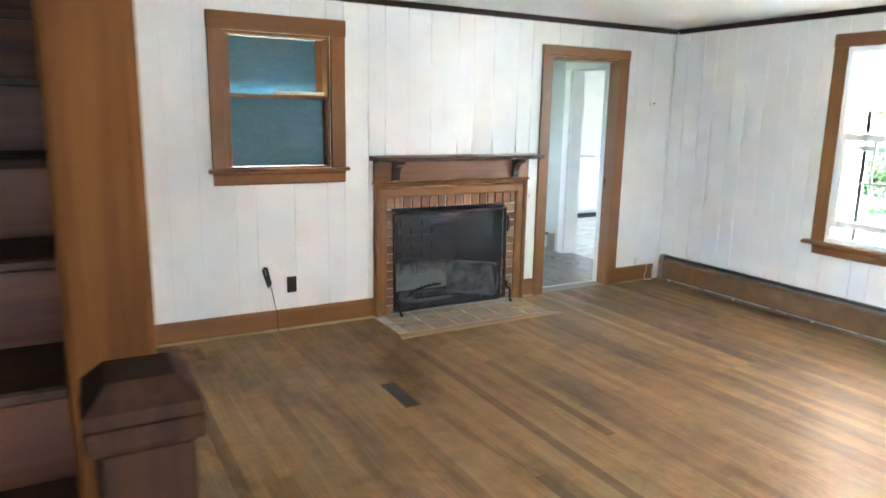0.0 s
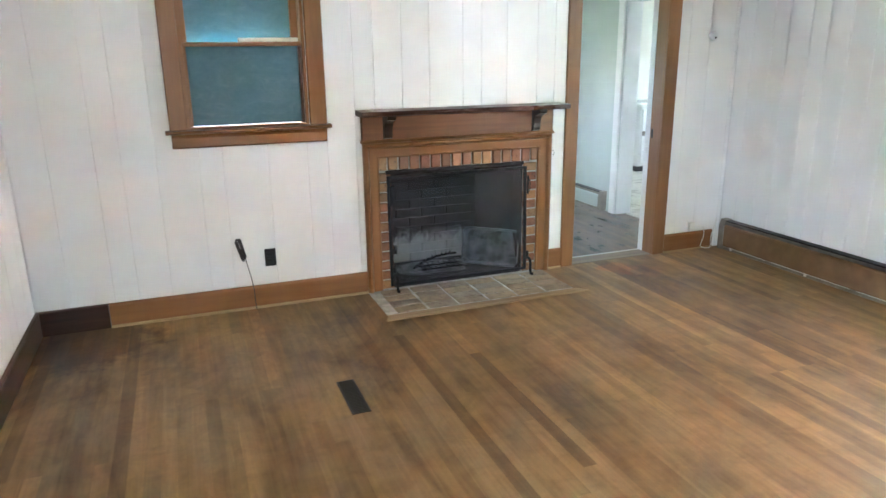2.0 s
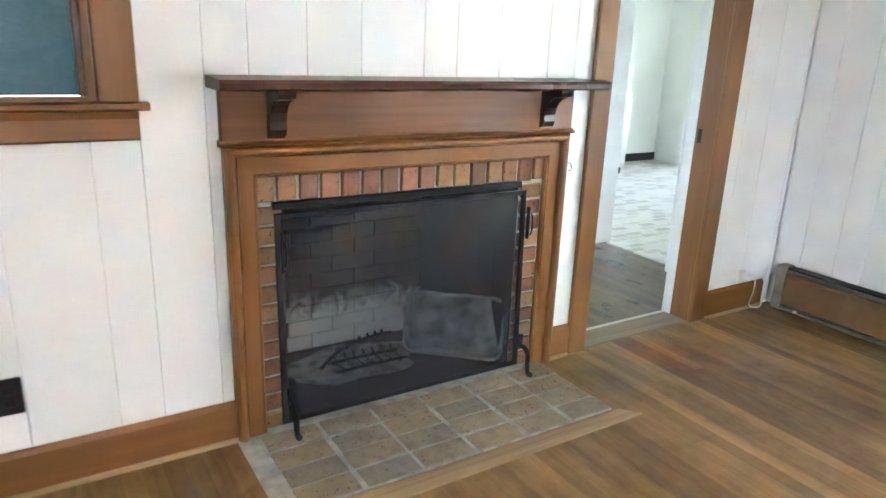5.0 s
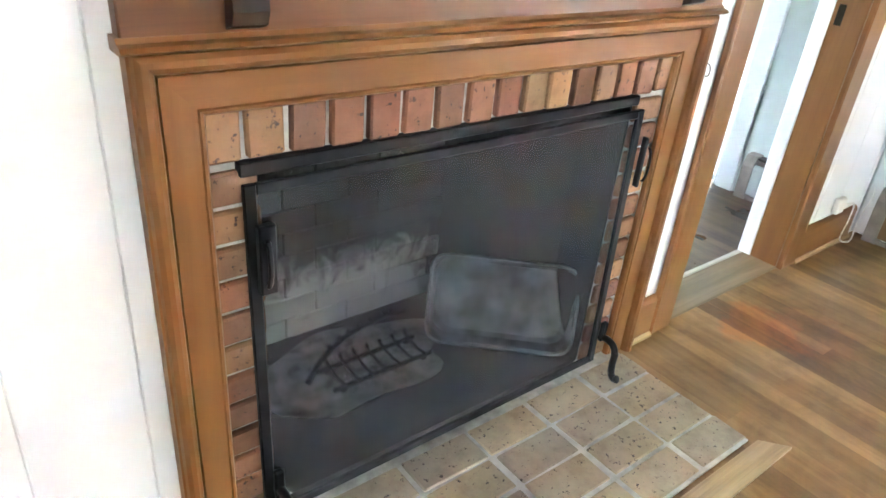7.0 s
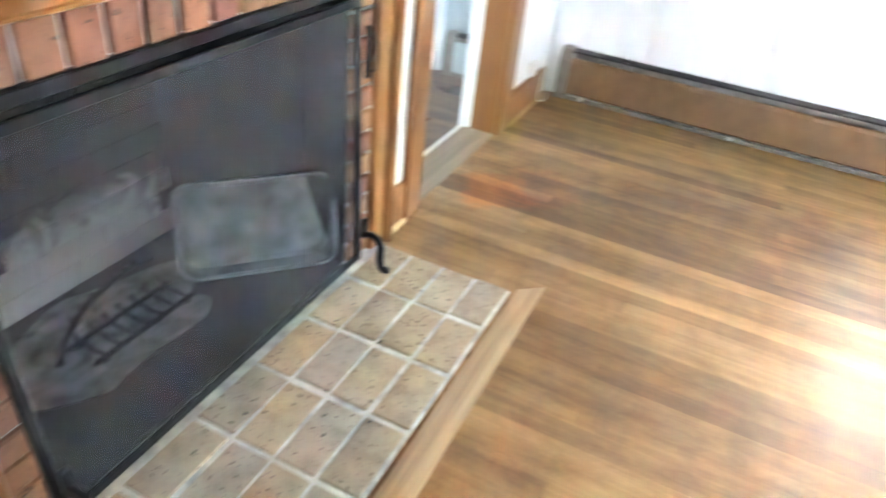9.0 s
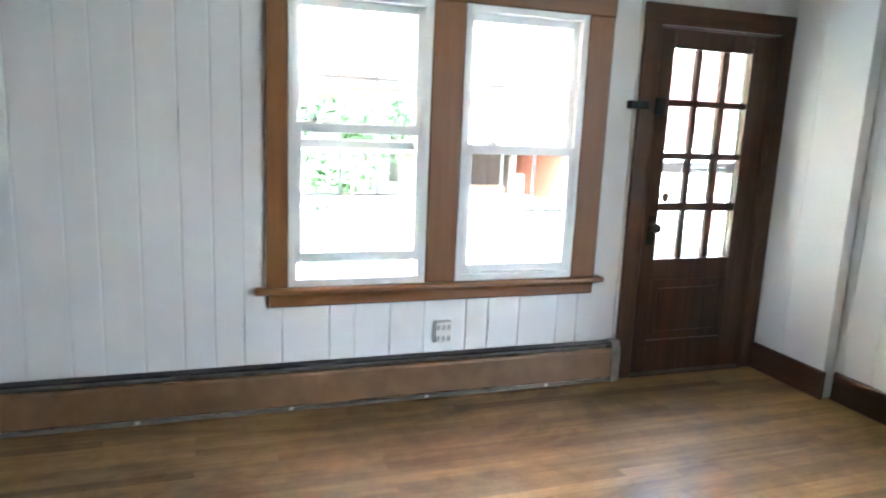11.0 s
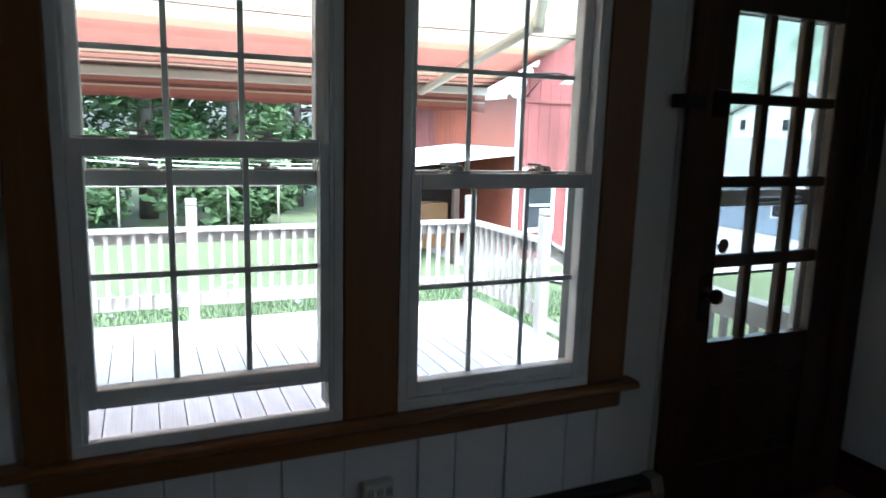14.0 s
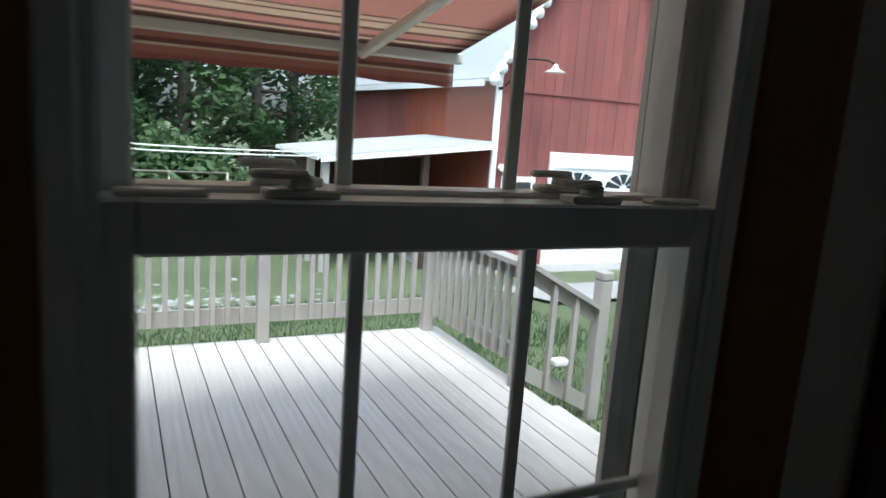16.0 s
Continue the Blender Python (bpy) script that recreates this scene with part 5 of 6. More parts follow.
# ---- outdoors: ground ----
GZ = -0.55


def ground_height(x, y):
    """The yard falls gently away from the house."""
    d = min(max((x - 4.5) / 6.0, 0.0), 1.0)
    return GZ - 0.6 * d * d * (3 - 2 * d)


def ground_material():
    m = Mat("lawn_and_gravel", 0.95)
    v = m.scaled(1, 1, 1)
    big = m.noise(v, 0.6, 4)
    fine = m.noise(v, 30, 5, 0.7)
    clover = m.noise(v, 9, 4, 0.7)
    grass = m.ramp(fine, [(0.3, (0.06, 0.078, 0.035)), (0.55, (0.105, 0.128, 0.062)), (0.75, (0.17, 0.185, 0.115))])
    grass = m.mix(0.5, grass, m.ramp(big, [(0.35, (0.6, 0.62, 0.5)), (0.65, (1.1, 1.1, 1.0))]), "MULTIPLY")
    grass = m.mix(m.ramp(clover, [(0.68, (0, 0, 0)), (0.74, (0.6, 0.6, 0.6))]), grass, (0.45, 0.48, 0.4))
    m.color(grass)
    m.bump(fine, 0.6, 0.02)
    return m.m


def grid_sheet(x0, x1, y0, y1, nx, ny, height):
    bm = bmesh.new()
    rows = [[bm.verts.new((x0 + (x1 - x0) * i / nx, y0 + (y1 - y0) * j / ny, height(x0 + (x1 - x0) * i / nx, y0 + (y1 - y0) * j / ny))) for i in range(nx + 1)] for j in range(ny + 1)]
    for j in range(ny):
        for i in range(nx):
            bm.faces.new((rows[j][i], rows[j][i + 1], rows[j + 1][i + 1], rows[j + 1][i])).smooth = True
    return bm


bm = grid_sheet(-160, 260, -220, 200, 84, 84, lambda x, y: ground_height(x, y))
structure("ground", bm, ground_material(), "green clover lawn sloping down from the deck")
gravel = plain("gravel", (0.32, 0.31, 0.3), 0.95, 0, 0.35, 18.0, 0.9, 60)
bm = grid_sheet(6.3, 18.0, -40, -7.6, 24, 24, lambda x, y: ground_height(x, y) + 0.02)
structure("driveway", bm, gravel, "grey gravel driveway before the barn")
bm = bmesh.new()
r2 = random.Random(3)
for k in range(500):
    x, y = r2.gauss(8.2, 0.55), r2.gauss(-2.6, 1.3)
    size = r2.uniform(0.02, 0.06)
    bmesh.ops.create_icosphere(bm, subdivisions=1, radius=size, matrix=Matrix.Translation((x, y, ground_height(x, y) + size * 0.2)) @ Matrix.Diagonal((1.2, 1, 0.6, 1)))
tagged(part("gravel_patch", bm, gravel), "patch of pale gravel in the lawn", "gravel", kind="stuff")

# ---- deck ----
DZ = -0.25
DECK_X, DECK_Y = (0.16, 4.47), (-5.064, 0.1)


def deck_wood():
    m = Mat("weathered_grey_deck", 0.75)
    rnd = m.random()
    v = m.scaled(0.06, 1, 1)
    g = m.noise(v, 40, 6, 0.6, 0.4)
    blot = m.noise(m.scaled(1, 1, 1), 2.5, 4)
    c = m.ramp(g, [(0.3, (0.52, 0.48, 0.435)), (0.6, (0.64, 0.6, 0.55)), (0.8, (0.7, 0.662, 0.61))])
    c = m.mix(0.3, c, m.ramp(blot, [(0.35, (0.75, 0.74, 0.73)), (0.65, (1.05, 1.05, 1.04))]), "MULTIPLY")
    c = m.mix(0.8, c, m.ramp(rnd, [(0.0, (0.88, 0.87, 0.86)), (1.0, (1.06, 1.06, 1.06))]), "MULTIPLY")
    m.color(c)
    m.bump(g, 0.2, 0.002)
    return m.m


deck_mat = deck_wood()
rail_paint = plain("grey_beige_paint", (0.38, 0.352, 0.325), 0.6, 0, 0.12, 5.0, 0.15)
bm = bmesh.new()
for k in range(8):
    x = 0.3 + k * 0.58
    bm_box(x, x + 0.04, DECK_Y[0] + 0.03, DECK_Y[1], DZ - 0.18, DZ - 0.03, into=bm)
for x in (0.3, 2.3, 4.3):
    for y in (-4.8, -2.4, -0.1):
        bm_box(x, x + 0.09, y, y + 0.09, GZ - 0.1, DZ - 0.18, into=bm)
bm_box(DECK_X[1] - 0.04, DECK_X[1] - 0.005, DECK_Y[0] + 0.02, DECK_Y[1], DZ - 0.2, DZ - 0.03, into=bm)
deck = structure("deck", bm, rail_paint, "pale grey wooden deck with narrow gaps between its boards")
board = mesh_of("deck_board", bm_box(0, DECK_X[1] - DECK_X[0], 0, 0.1455, -0.028, 0, 0.003), deck_mat)
y = DECK_Y[0]
while y < DECK_Y[1] - 0.1:
    b = new("deck_board", board)
    b.parent, b.location = deck, (DECK_X[0], y, DZ + 0.0)
    y += 0.152
bm = bm_box(2.0, 3.06, -5.36, -5.0, DZ - 0.2, DZ - 0.165, 0.004)
part("stair_tread", bm, deck_mat, deck)
part("stair_tread", bm_box(2.0, 3.06, -5.66, -5.34, DZ - 0.38, DZ - 0.345, 0.004), deck_mat, deck)
railing = thing("deck_railing", "grey-beige painted wooden deck railing with square balusters", "railing", at=(4.4, -2.5, DZ))


def rail_post(x, y, top, base=DZ):
    p = part("post", bm_box(x - 0.045, x + 0.045, y - 0.045, y + 0.045, base, top - 0.06, 0.004), rail_paint, railing)
    part("post_cap", bm_box(x - 0.047, x + 0.047, y - 0.047, y + 0.047, top - 0.055, top, 0.006), rail_paint, p)


for y in (-4.93, -3.575, -2.22, -0.86):
    rail_post(4.4, y, 0.86)
rail_post(3.08, -5.0, 0.87)
rail_post(3.08, -5.65, 0.525, GZ - 0.05)


def rail_span(a, b, top_a, top_b, lowz, gap=0.105):
    """Top plank, flat rails and balusters between two posts."""
    (x0, y0), (x1, y1) = a, b
    n = max(2, int(math.hypot(x1 - x0, y1 - y0) / gap))
    dx, dy = (x1 - x0), (y1 - y0)
    ln = math.hypot(dx, dy)
    ux, uy = -dy / ln, dx / ln

    def beam(nm, w, h, za, zb, shift=0.0):
        bm2 = bmesh.new()
        vs = []
        for (px, py, pz) in ((x0, y0, za), (x1, y1, zb)):
            for sw, sh in ((-w, 0), (w, 0), (w, -h), (-w, -h)):
                vs.append(bm2.verts.new((px + ux * (sw + shift), py + uy * (sw + shift), pz + sh)))
        for f in ((3, 2, 1, 0), (4, 5, 6, 7), (0, 1, 5, 4), (1, 2, 6, 5), (2, 3, 7, 6), (3, 0, 4, 7)):
            bm2.faces.new([vs[i] for i in f])
        bmesh.ops.recalc_face_normals(bm2, faces=bm2.faces)
        return part(nm, bm2, rail_paint, railing)
    beam("top_rail", 0.055, 0.035, top_a, top_b)
    beam("upper_rail", 0.018, 0.1, top_a - 0.036, top_b - 0.036, 0.02)
    beam("lower_rail", 0.018, 0.12, lowz + 0.12, lowz + 0.12 - (top_a - top_b), 0.02)
    for i in range(1, n):
        t = i / n
        x, y2 = x0 + dx * t, y0 + dy * t
        zt = top_a + (top_b - top_a) * t - 0.04
        zb = lowz + (top_b - top_a) * t + 0.01
        part("baluster", bm_box(x - 0.018 - ux * 0.02, x + 0.018 - ux * 0.02, y2 - 0.018 - uy * 0.02, y2 + 0.018 - uy * 0.02, zb, zt), rail_paint, railing)


ys = (-4.93, -3.575, -2.22, -0.86)
for a, b in zip(ys, ys[1:]):
    rail_span((4.4, b - 0.045), (4.4, a + 0.045), 0.61, 0.61, -0.1)
rail_span((4.4, -0.8), (4.4, 0.1), 0.61, 0.61, -0.1)
rail_span((4.355, -4.945), (3.125, -5.0), 0.61, 0.61, -0.1)
rail_span((3.08, -5.045), (3.08, -5.605), 0.6, 0.3, -0.2, 0.15)
rail_span((0.3, -5.0), (1.95, -5.0), 0.61, 0.61, -0.1)
rail_post(1.98, -5.0, 0.86)
light = thing("step_light", "small white solar light fixed to the stair rail", "lamp", at=(3.02, -5.29, -0.08))
part("body", bm_box(2.98, 3.06, -5.35, -5.24, -0.1, -0.055, 0.01), white_plastic, light)

# ---- striped awning over the deck ----
AW_Y = (-4.35, 0.12)
AW0, AW1 = (0.17, 2.5), (3.0, 1.845)


def awning_cloth():
    m = Mat("striped_awning_cloth", 0.9)
    sep = m.t.nodes.new("ShaderNodeSeparateXYZ")
    m.link(m.c, sep.inputs[0])
    r = m.node("ShaderNodeMapRange")
    r.inputs[1].default_value, r.inputs[2].default_value = AW0[0], AW1[0]
    m.link(sep.outputs[0], r.inputs[0])
    red, cream, brown, tan = (0.37, 0.175, 0.13), (0.62, 0.55, 0.42), (0.12, 0.06, 0.045), (0.42, 0.3, 0.2)
    stops = [(0.0, cream), (0.12, tan), (0.135, cream), (0.16, brown), (0.168, cream), (0.2, red), (0.36, brown), (0.37, cream), (0.385, brown), (0.395, cream), (0.56, brown), (0.566, cream), (0.58, brown), (0.588, cream), (0.66, tan), (0.7, red), (0.84, brown), (0.85, tan), (0.865, brown), (0.875, tan), (0.9, brown), (0.912, red), (0.94, brown), (0.955, tan), (0.965, brown)]
    c = m.ramp(r.outputs[0], stops, True)
    n = m.noise(m.scaled(1, 1, 1), 60, 3)
    c = m.mix(0.2, c, m.ramp(n, [(0.4, (0.7, 0.7, 0.7)), (0.6, (1, 1, 1))]), "MULTIPLY")
    m.color(c)
    tr = m.t.nodes.new("ShaderNodeBsdfTranslucent")
    m.link(c, tr.inputs["Color"])
    mixer = m.t.nodes.new("ShaderNodeMixShader")
    mixer.inputs[0].default_value = 0.55
    m.link(m.b.outputs[0], mixer.inputs[1])
    m.link(tr.outputs[0], mixer.inputs[2])
    m.link(mixer.outputs[0], m.t.nodes["Material Output"].inputs["Surface"])
    return m.m


def valance_cloth():
    m = Mat("valance_cloth", 0.9)
    sep = m.t.nodes.new("ShaderNodeSeparateXYZ")
    m.link(m.c, sep.inputs[0])
    r = m.node("ShaderNodeMapRange")
    r.inputs[1].default_value, r.inputs[2].default_value = 1.63, 1.83
    m.link(sep.outputs[2], r.inputs[0])
    c = m.ramp(r.outputs[0], [(0.0, (0.3, 0.11, 0.08)), (0.3, (0.38, 0.16, 0.11)), (0.48, (0.55, 0.42, 0.3)), (0.54, (0.2, 0.08, 0.06)), (0.66, (0.4, 0.17, 0.12)), (0.86, (0.12, 0.06, 0.05))], True)
    m.color(c)
    tr = m.t.nodes.new("ShaderNodeBsdfTranslucent")
    m.link(c, tr.inputs["Color"])
    mixer = m.t.nodes.new("ShaderNodeMixShader")
    mixer.inputs[0].default_value = 0.4
    m.link(m.b.outputs[0], mixer.inputs[1])
    m.link(tr.outputs[0], mixer.inputs[2])
    m.link(mixer.outputs[0], m.t.nodes["Material Output"].inputs["Surface"])
    return m.m


awning = thing("awning", "extended terracotta and cream striped fabric awning above the deck", "awning", at=(0.16, -2.1, 2.5))
bm = bmesh.new()
nx, ny = 24, 30
grid = []
for j in range(ny + 1):
    row = []
    for i in range(nx + 1):
        t, u = i / nx, j / ny
        sag = -0.035 * math.sin(math.pi * t) + 0.008 * math.sin(9 * u + 3 * t)
        row.append(bm.verts.new((AW0[0] + (AW1[0] - AW0[0]) * t, AW_Y[0] + (AW_Y[1] - AW_Y[0]) * u, AW0[1] + (AW1[1] - AW0[1]) * t + sag)))
    grid.append(row)
for j in range(ny):
    for i in range(nx):
        bm.faces.new((grid[j][i], grid[j][i + 1], grid[j + 1][i + 1], grid[j + 1][i])).smooth = True
bmesh.ops.solidify(bm, geom=bm.faces[:], thickness=0.002)
part("canopy", bm, awning_cloth(), awning, "striped awning cloth")
bm = bmesh.new()
cols2 = 90
top, bot = [], []
for j in range(cols2 + 1):
    u = j / cols2
    y = AW_Y[0] + (AW_Y[1] - AW_Y[0]) * u
    top.append(bm.verts.new((3.035, y, 1.79)))
    bot.append(bm.verts.new((3.037 + 0.006 * math.sin(u * 40), y, 1.655 + 0.012 * abs(math.sin(u * 34)))))
for j in range(cols2):
    bm.faces.new((top[j], top[j + 1], bot[j + 1], bot[j]))
bmesh.ops.solidify(bm, geom=bm.faces[:], thickness=0.002)
part("valance", bm, valance_cloth(), awning, "scalloped hanging valance")
cream_metal = plain("cream_awning_metal", (0.62, 0.59, 0.5), 0.45, 0.1, 0.06)
part("front_bar", bm_box(2.985, 3.032, AW_Y[0] - 0.03, AW_Y[1] + 0.03, 1.79, 1.85, 0.008), cream_metal, awning)
for y0, y1, y2 in ((-3.78, -3.84, -3.2), (-0.5, -0.44, -1.08)):
    part("arm", bm_tube([(2.98, y0, 1.79), (1.45, y1, 2.085)], 0.03, 8), cream_metal, awning)
    part("arm", bm_tube([(1.45, y1, 2.085), (0.2, y2, 2.35)], 0.028, 8), cream_metal, awning)
    part("elbow", bm_lathe([(0.04, -0.04), (0.045, 0.0), (0.04, 0.04)], (1.45, y1, 2.085), "z", 12), cream_metal, awning)
part("roller_case", bm_box(0.155, 0.26, AW_Y[0] - 0.04, AW_Y[1], 2.46, 2.58, 0.01), cream_metal, awning)

# outside face of the house
siding = plain("white_siding", (0.7, 0.7, 0.69), 0.6, 0, 0.06)
core("house_siding", "y", 0.151, 0.012, YR - 2.2, 0.15, GZ, 2.9, [(*WIN_A, SILL_Z, WIN_Z[1]), (*WIN_B, SILL_Z, WIN_Z[1]), (DOOR_Y[0], DOOR_Y[1], -0.05, DOOR_H)], siding, "white siding on the outside of the house")

# ---- red barn with its white garage door ----
BXF, BYL, BYR, BAX = 10.4, -8.86, -13.4, -11.13
EAVE, APEX = 2.6, 6.15
BG = ground_height(BXF, BYL) - 0.05


def red_boards():
    m = Mat("faded_red_boards", 0.85)
    rnd = m.random()
    v = m.scaled(1, 1, 0.06)
    g = m.noise(v, 22, 6, 0.65, 0.4)
    blot = m.noise(m.scaled(1, 1, 0.35), 1.2, 5, 0.6)
    c = m.ramp(g, [(0.3, (0.16, 0.052, 0.047)), (0.55, (0.25, 0.08, 0.071)), (0.8, (0.31, 0.115, 0.1))])
    c = m.mix(0.5, c, m.ramp(blot, [(0.3, (0.6, 0.58, 0.58)), (0.7, (1.15, 1.1, 1.08))]), "MULTIPLY")
    c = m.mix(0.8, c, m.ramp(rnd, [(0.0, (0.75, 0.75, 0.75)), (1.0, (1.12, 1.1, 1.1))]), "MULTIPLY")
    m.color(c)
    m.bump(g, 0.4, 0.004)
    return m.m


red_wood = red_boards()
orange_red = wood("orange_red_boards", (0.2, 0.05, 0.025), (0.3, 0.085, 0.045), (0.36, 0.12, 0.065), "z", 0.85)
barn = thing("barn", "faded red board barn with white trim and a white garage door", "barn", at=(BXF, BAX, BG))
FACE = [(BYL, BG), (BYL, EAVE), (BAX, APEX), (BYR, EAVE), (BYR, BG)]
part("front_wall", bm_extrude(FACE, "x", BXF + 0.02, BXF + 0.14), red_wood, barn)
r3 = random.Random(9)
y = BYL - 0.04
while y > BYR + 0.1:
    w = r3.uniform(0.17, 0.27)
    yc = y - w / 2
    zt = EAVE + (APEX - EAVE) * (1 - abs(yc - BAX) / (BYL - BAX)) - 0.2
    part("board", bm_box(BXF + r3.uniform(-0.006, 0.0), BXF + 0.021, y - w + 0.006, y, 2.18, max(zt, 2.2)), red_wood, barn)
    part("board", bm_box(BXF + r3.uniform(-0.006, 0.0), BXF + 0.021, y - w + 0.006, y, BG, 2.12), red_wood, barn)
    y -= w
part("belt_rail", bm_box(BXF - 0.03, BXF + 0.02, BYR, BYL, 2.12, 2.19, 0.004), red_wood, barn)
part("side_wall", bm_box(BXF + 0.14, 14.6, BYL - 0.1, BYL, BG, EAVE - 0.05), orange_red, barn)
part("side_wall_far", bm_box(14.6, 18.7, BYL - 0.1, BYL - 0.02, BG, EAVE), red_wood, barn)
part("back_wall", bm_extrude(FACE, "x", 18.58, 18.7), red_wood, barn)
part("side_wall_south", bm_box(BXF + 0.14, 18.58, BYR, BYR + 0.1, BG, EAVE), red_wood, barn)
roof_metal = plain("pale_metal_roof", (0.38, 0.4, 0.41), 0.5, 0.0, 0.08, 2.0)
slope = (APEX - EAVE) / (BYL - BAX)
for s, ye in ((1, BYL), (-1, BYR)):
    ov = 0.22
    pts = [(BAX, APEX), (ye + s * ov, EAVE - slope * ov), (ye + s * ov, EAVE - slope * ov + 0.07), (BAX, APEX + 0.09)]
    part("roof", bm_extrude(pts, "x", BXF - 0.2, 18.95), roof_metal, barn, "pale metal barn roof")
    pts = [(BAX, APEX - 0.02), (ye + s * ov, EAVE - slope * ov - 0.02), (ye + s * ov, EAVE - slope * ov + 0.1), (BAX, APEX + 0.12)]
    rake = part("rake_board", bm_extrude(pts, "x", BXF - 0.23, BXF - 0.201), white_trim, barn, "white scalloped barge board")
    nsc = 19
    for k in range(nsc):
        t = (k + 0.3) / nsc
        yy, zz = ye + s * ov + (BAX - ye - s * ov) * t, EAVE - slope * ov + (APEX - EAVE + slope * ov) * t - 0.03
        part("scallop", bm_lathe([(0.11, -0.012), (0.11, 0.012)], (BXF - 0.216, yy, zz), "x", 12), white_trim, rake)
part("corner_board", bm_box(BXF - 0.03, BXF + 0.03, BYL - 0.1, BYL + 0.012, BG, EAVE - 0.05, 0.004), white_trim, barn)
part("eave_fascia", bm_box(BXF + 0.1, 18.7, BYL + 0.2, BYL + 0.225, EAVE - 0.42, EAVE - 0.3), white_trim, barn)
GD = (-12.75, -10.13)
part("garage_frame", bm_box(BXF - 0.05, BXF, GD[0] - 0.02, GD[1], 0.78, 1.07, 0.005), white_trim, barn)
part("garage_frame", bm_box(BXF - 0.05, BXF, GD[1] - 0.12, GD[1], BG, 0.78, 0.005), white_trim, barn)
part("garage_frame", bm_box(BXF - 0.05, BXF, GD[0] - 0.02, GD[0] + 0.1, BG, 0.78, 0.005), white_trim, barn)
gdoor = part("garage_door", bm_box(BXF - 0.012, BXF + 0.01, GD[0] + 0.1, GD[1] - 0.12, BG + 0.03, 0.78), white_trim, barn, "white sectional garage door with fan windows")
for k in range(4):
    z = BG + 0.05 + k * (0.76 - BG) / 4
    for j in range(3):
        y0 = GD[0] + 0.16 + j * 0.79
        if k < 3:
            part("door_panel", bm_box(BXF - 0.022, BXF - 0.012, y0, y0 + 0.72, z, z + 0.38, 0.008), white_trim, gdoor)
dark_glass = plain("dark_reflecting_glass", (0.03, 0.035, 0.04), 0.08, 0, 0.2)
for cy in (-10.85, -12.0):
    for k in range(5):
        a0, a1 = radians(4 + k * 35), radians(31 + k * 35)
        pts = [(cy + 0.1 * math.cos(a0), 0.4 + 0.1 * math.sin(a0))] + [(cy + 0.47 * math.cos(a0 + (a1 - a0) * q / 4), 0.4 + 0.3 * math.sin(a0 + (a1 - a0) * q / 4)) for q in range(5)] + [(cy + 0.1 * math.cos(a1), 0.4 + 0.1 * math.sin(a1))]
        part("fan_pane", bm_extrude(pts, "x", BXF - 0.02, BXF - 0.0125), dark_glass, gdoor, "dark fan-shaped pane")
bw = part("window", bm_box(BXF - 0.025, BXF, -9.85, -9.1, -0.55, 0.58, 0.005), white_trim, barn, "white framed barn window")
for z0, z1 in ((-0.45, 0.0), (0.05, 0.48)):
    part("pane", bm_box(BXF - 0.03, BXF - 0.0255, -9.75, -9.2, z0, z1), dark_glass, bw)
lamp_ob = thing("barn_lamp", "white enamel gooseneck lamp on the barn front", "lamp", at=(BXF, -9.0, 2.5))
part("arm", bm_tube(smooth_curve([(BXF, -9.02, 2.62), (BXF - 0.3, -9.2, 2.68), (BXF - 0.55, -9.5, 2.68), (BXF - 0.62, -9.62, 2.62)]), 0.018, 8), black_iron, lamp_ob)
part("brace", bm_tube([(BXF, -9.02, 2.2), (BXF - 0.35, -9.25, 2.66)], 0.012, 6), black_iron, lamp_ob)
part("shade", bm_lathe([(0.03, 0.14), (0.05, 0.1), (0.07, 0.06), (0.2, 0.0), (0.19, -0.005), (0.05, 0.03)], (BXF - 0.62, -9.65, 2.48), "z", 18), white_trim, lamp_ob, "white enamel shade")
flood = thing("flood_light", "white twin floodlight under the barn corner", "lamp", at=(BXF - 0.05, -9.08, 0.75))
part("base", bm_box(BXF - 0.06, BXF - 0.006, -9.14, -9.02, 0.72, 0.8, 0.006), white_plastic, flood)
for dy in (-0.1, 0.08):
    part("head", bm_lathe([(0.03, 0.05), (0.05, 0.0), (0.075, -0.1), (0.06, -0.105)], (BXF - 0.1, -9.08 + dy, 0.74), "x", 12), white_plastic, flood)

# lean-to shed beside the barn
shed = thing("shed", "low dark open shed with a pale lean-to roof beside the barn", "shed", at=(BXF, -7.3, BG))
dark_boards = wood("dark_shed_boards", (0.03, 0.018, 0.012), (0.06, 0.034, 0.022), (0.09, 0.055, 0.035), "z", 0.85)
SY = -5.74
pts = [(BYL + 0.01, 1.12), (SY + 0.15, 0.76), (SY + 0.15, 0.82), (BYL + 0.01, 1.2)]
part("roof", bm_extrude(pts, "x", BXF - 0.15, 13.4), roof_metal, shed, "pale weathered lean-to roof")
pts = [(BYL + 0.01, 1.07), (SY + 0.12, 0.71), (SY + 0.12, 0.79), (BYL + 0.01, 1.16)]
part("fascia", bm_extrude(pts, "x", BXF - 0.18, BXF - 0.151), white_trim, shed)
part("fascia", bm_box(BXF - 0.15, 13.4, SY + 0.151, SY + 0.175, 0.74, 0.81), white_trim, shed)
part("back_wall", bm_box(13.2, 13.3, BYL, SY, BG - 0.1, 0.7), dark_boards, shed)
for k in range(7):
    x = BXF + 0.9 + k * 0.27
    part("board", bm_box(x, x + 0.25, SY - 0.03, SY, BG - 0.1, 0.66), dark_boards, shed)
for x in (BXF, BXF + 0.9):
    p = part("post", bm_box(x - 0.06, x + 0.06, SY - 0.06, SY + 0.06, BG - 0.1, 0.7, 0.004), rail_paint, shed)
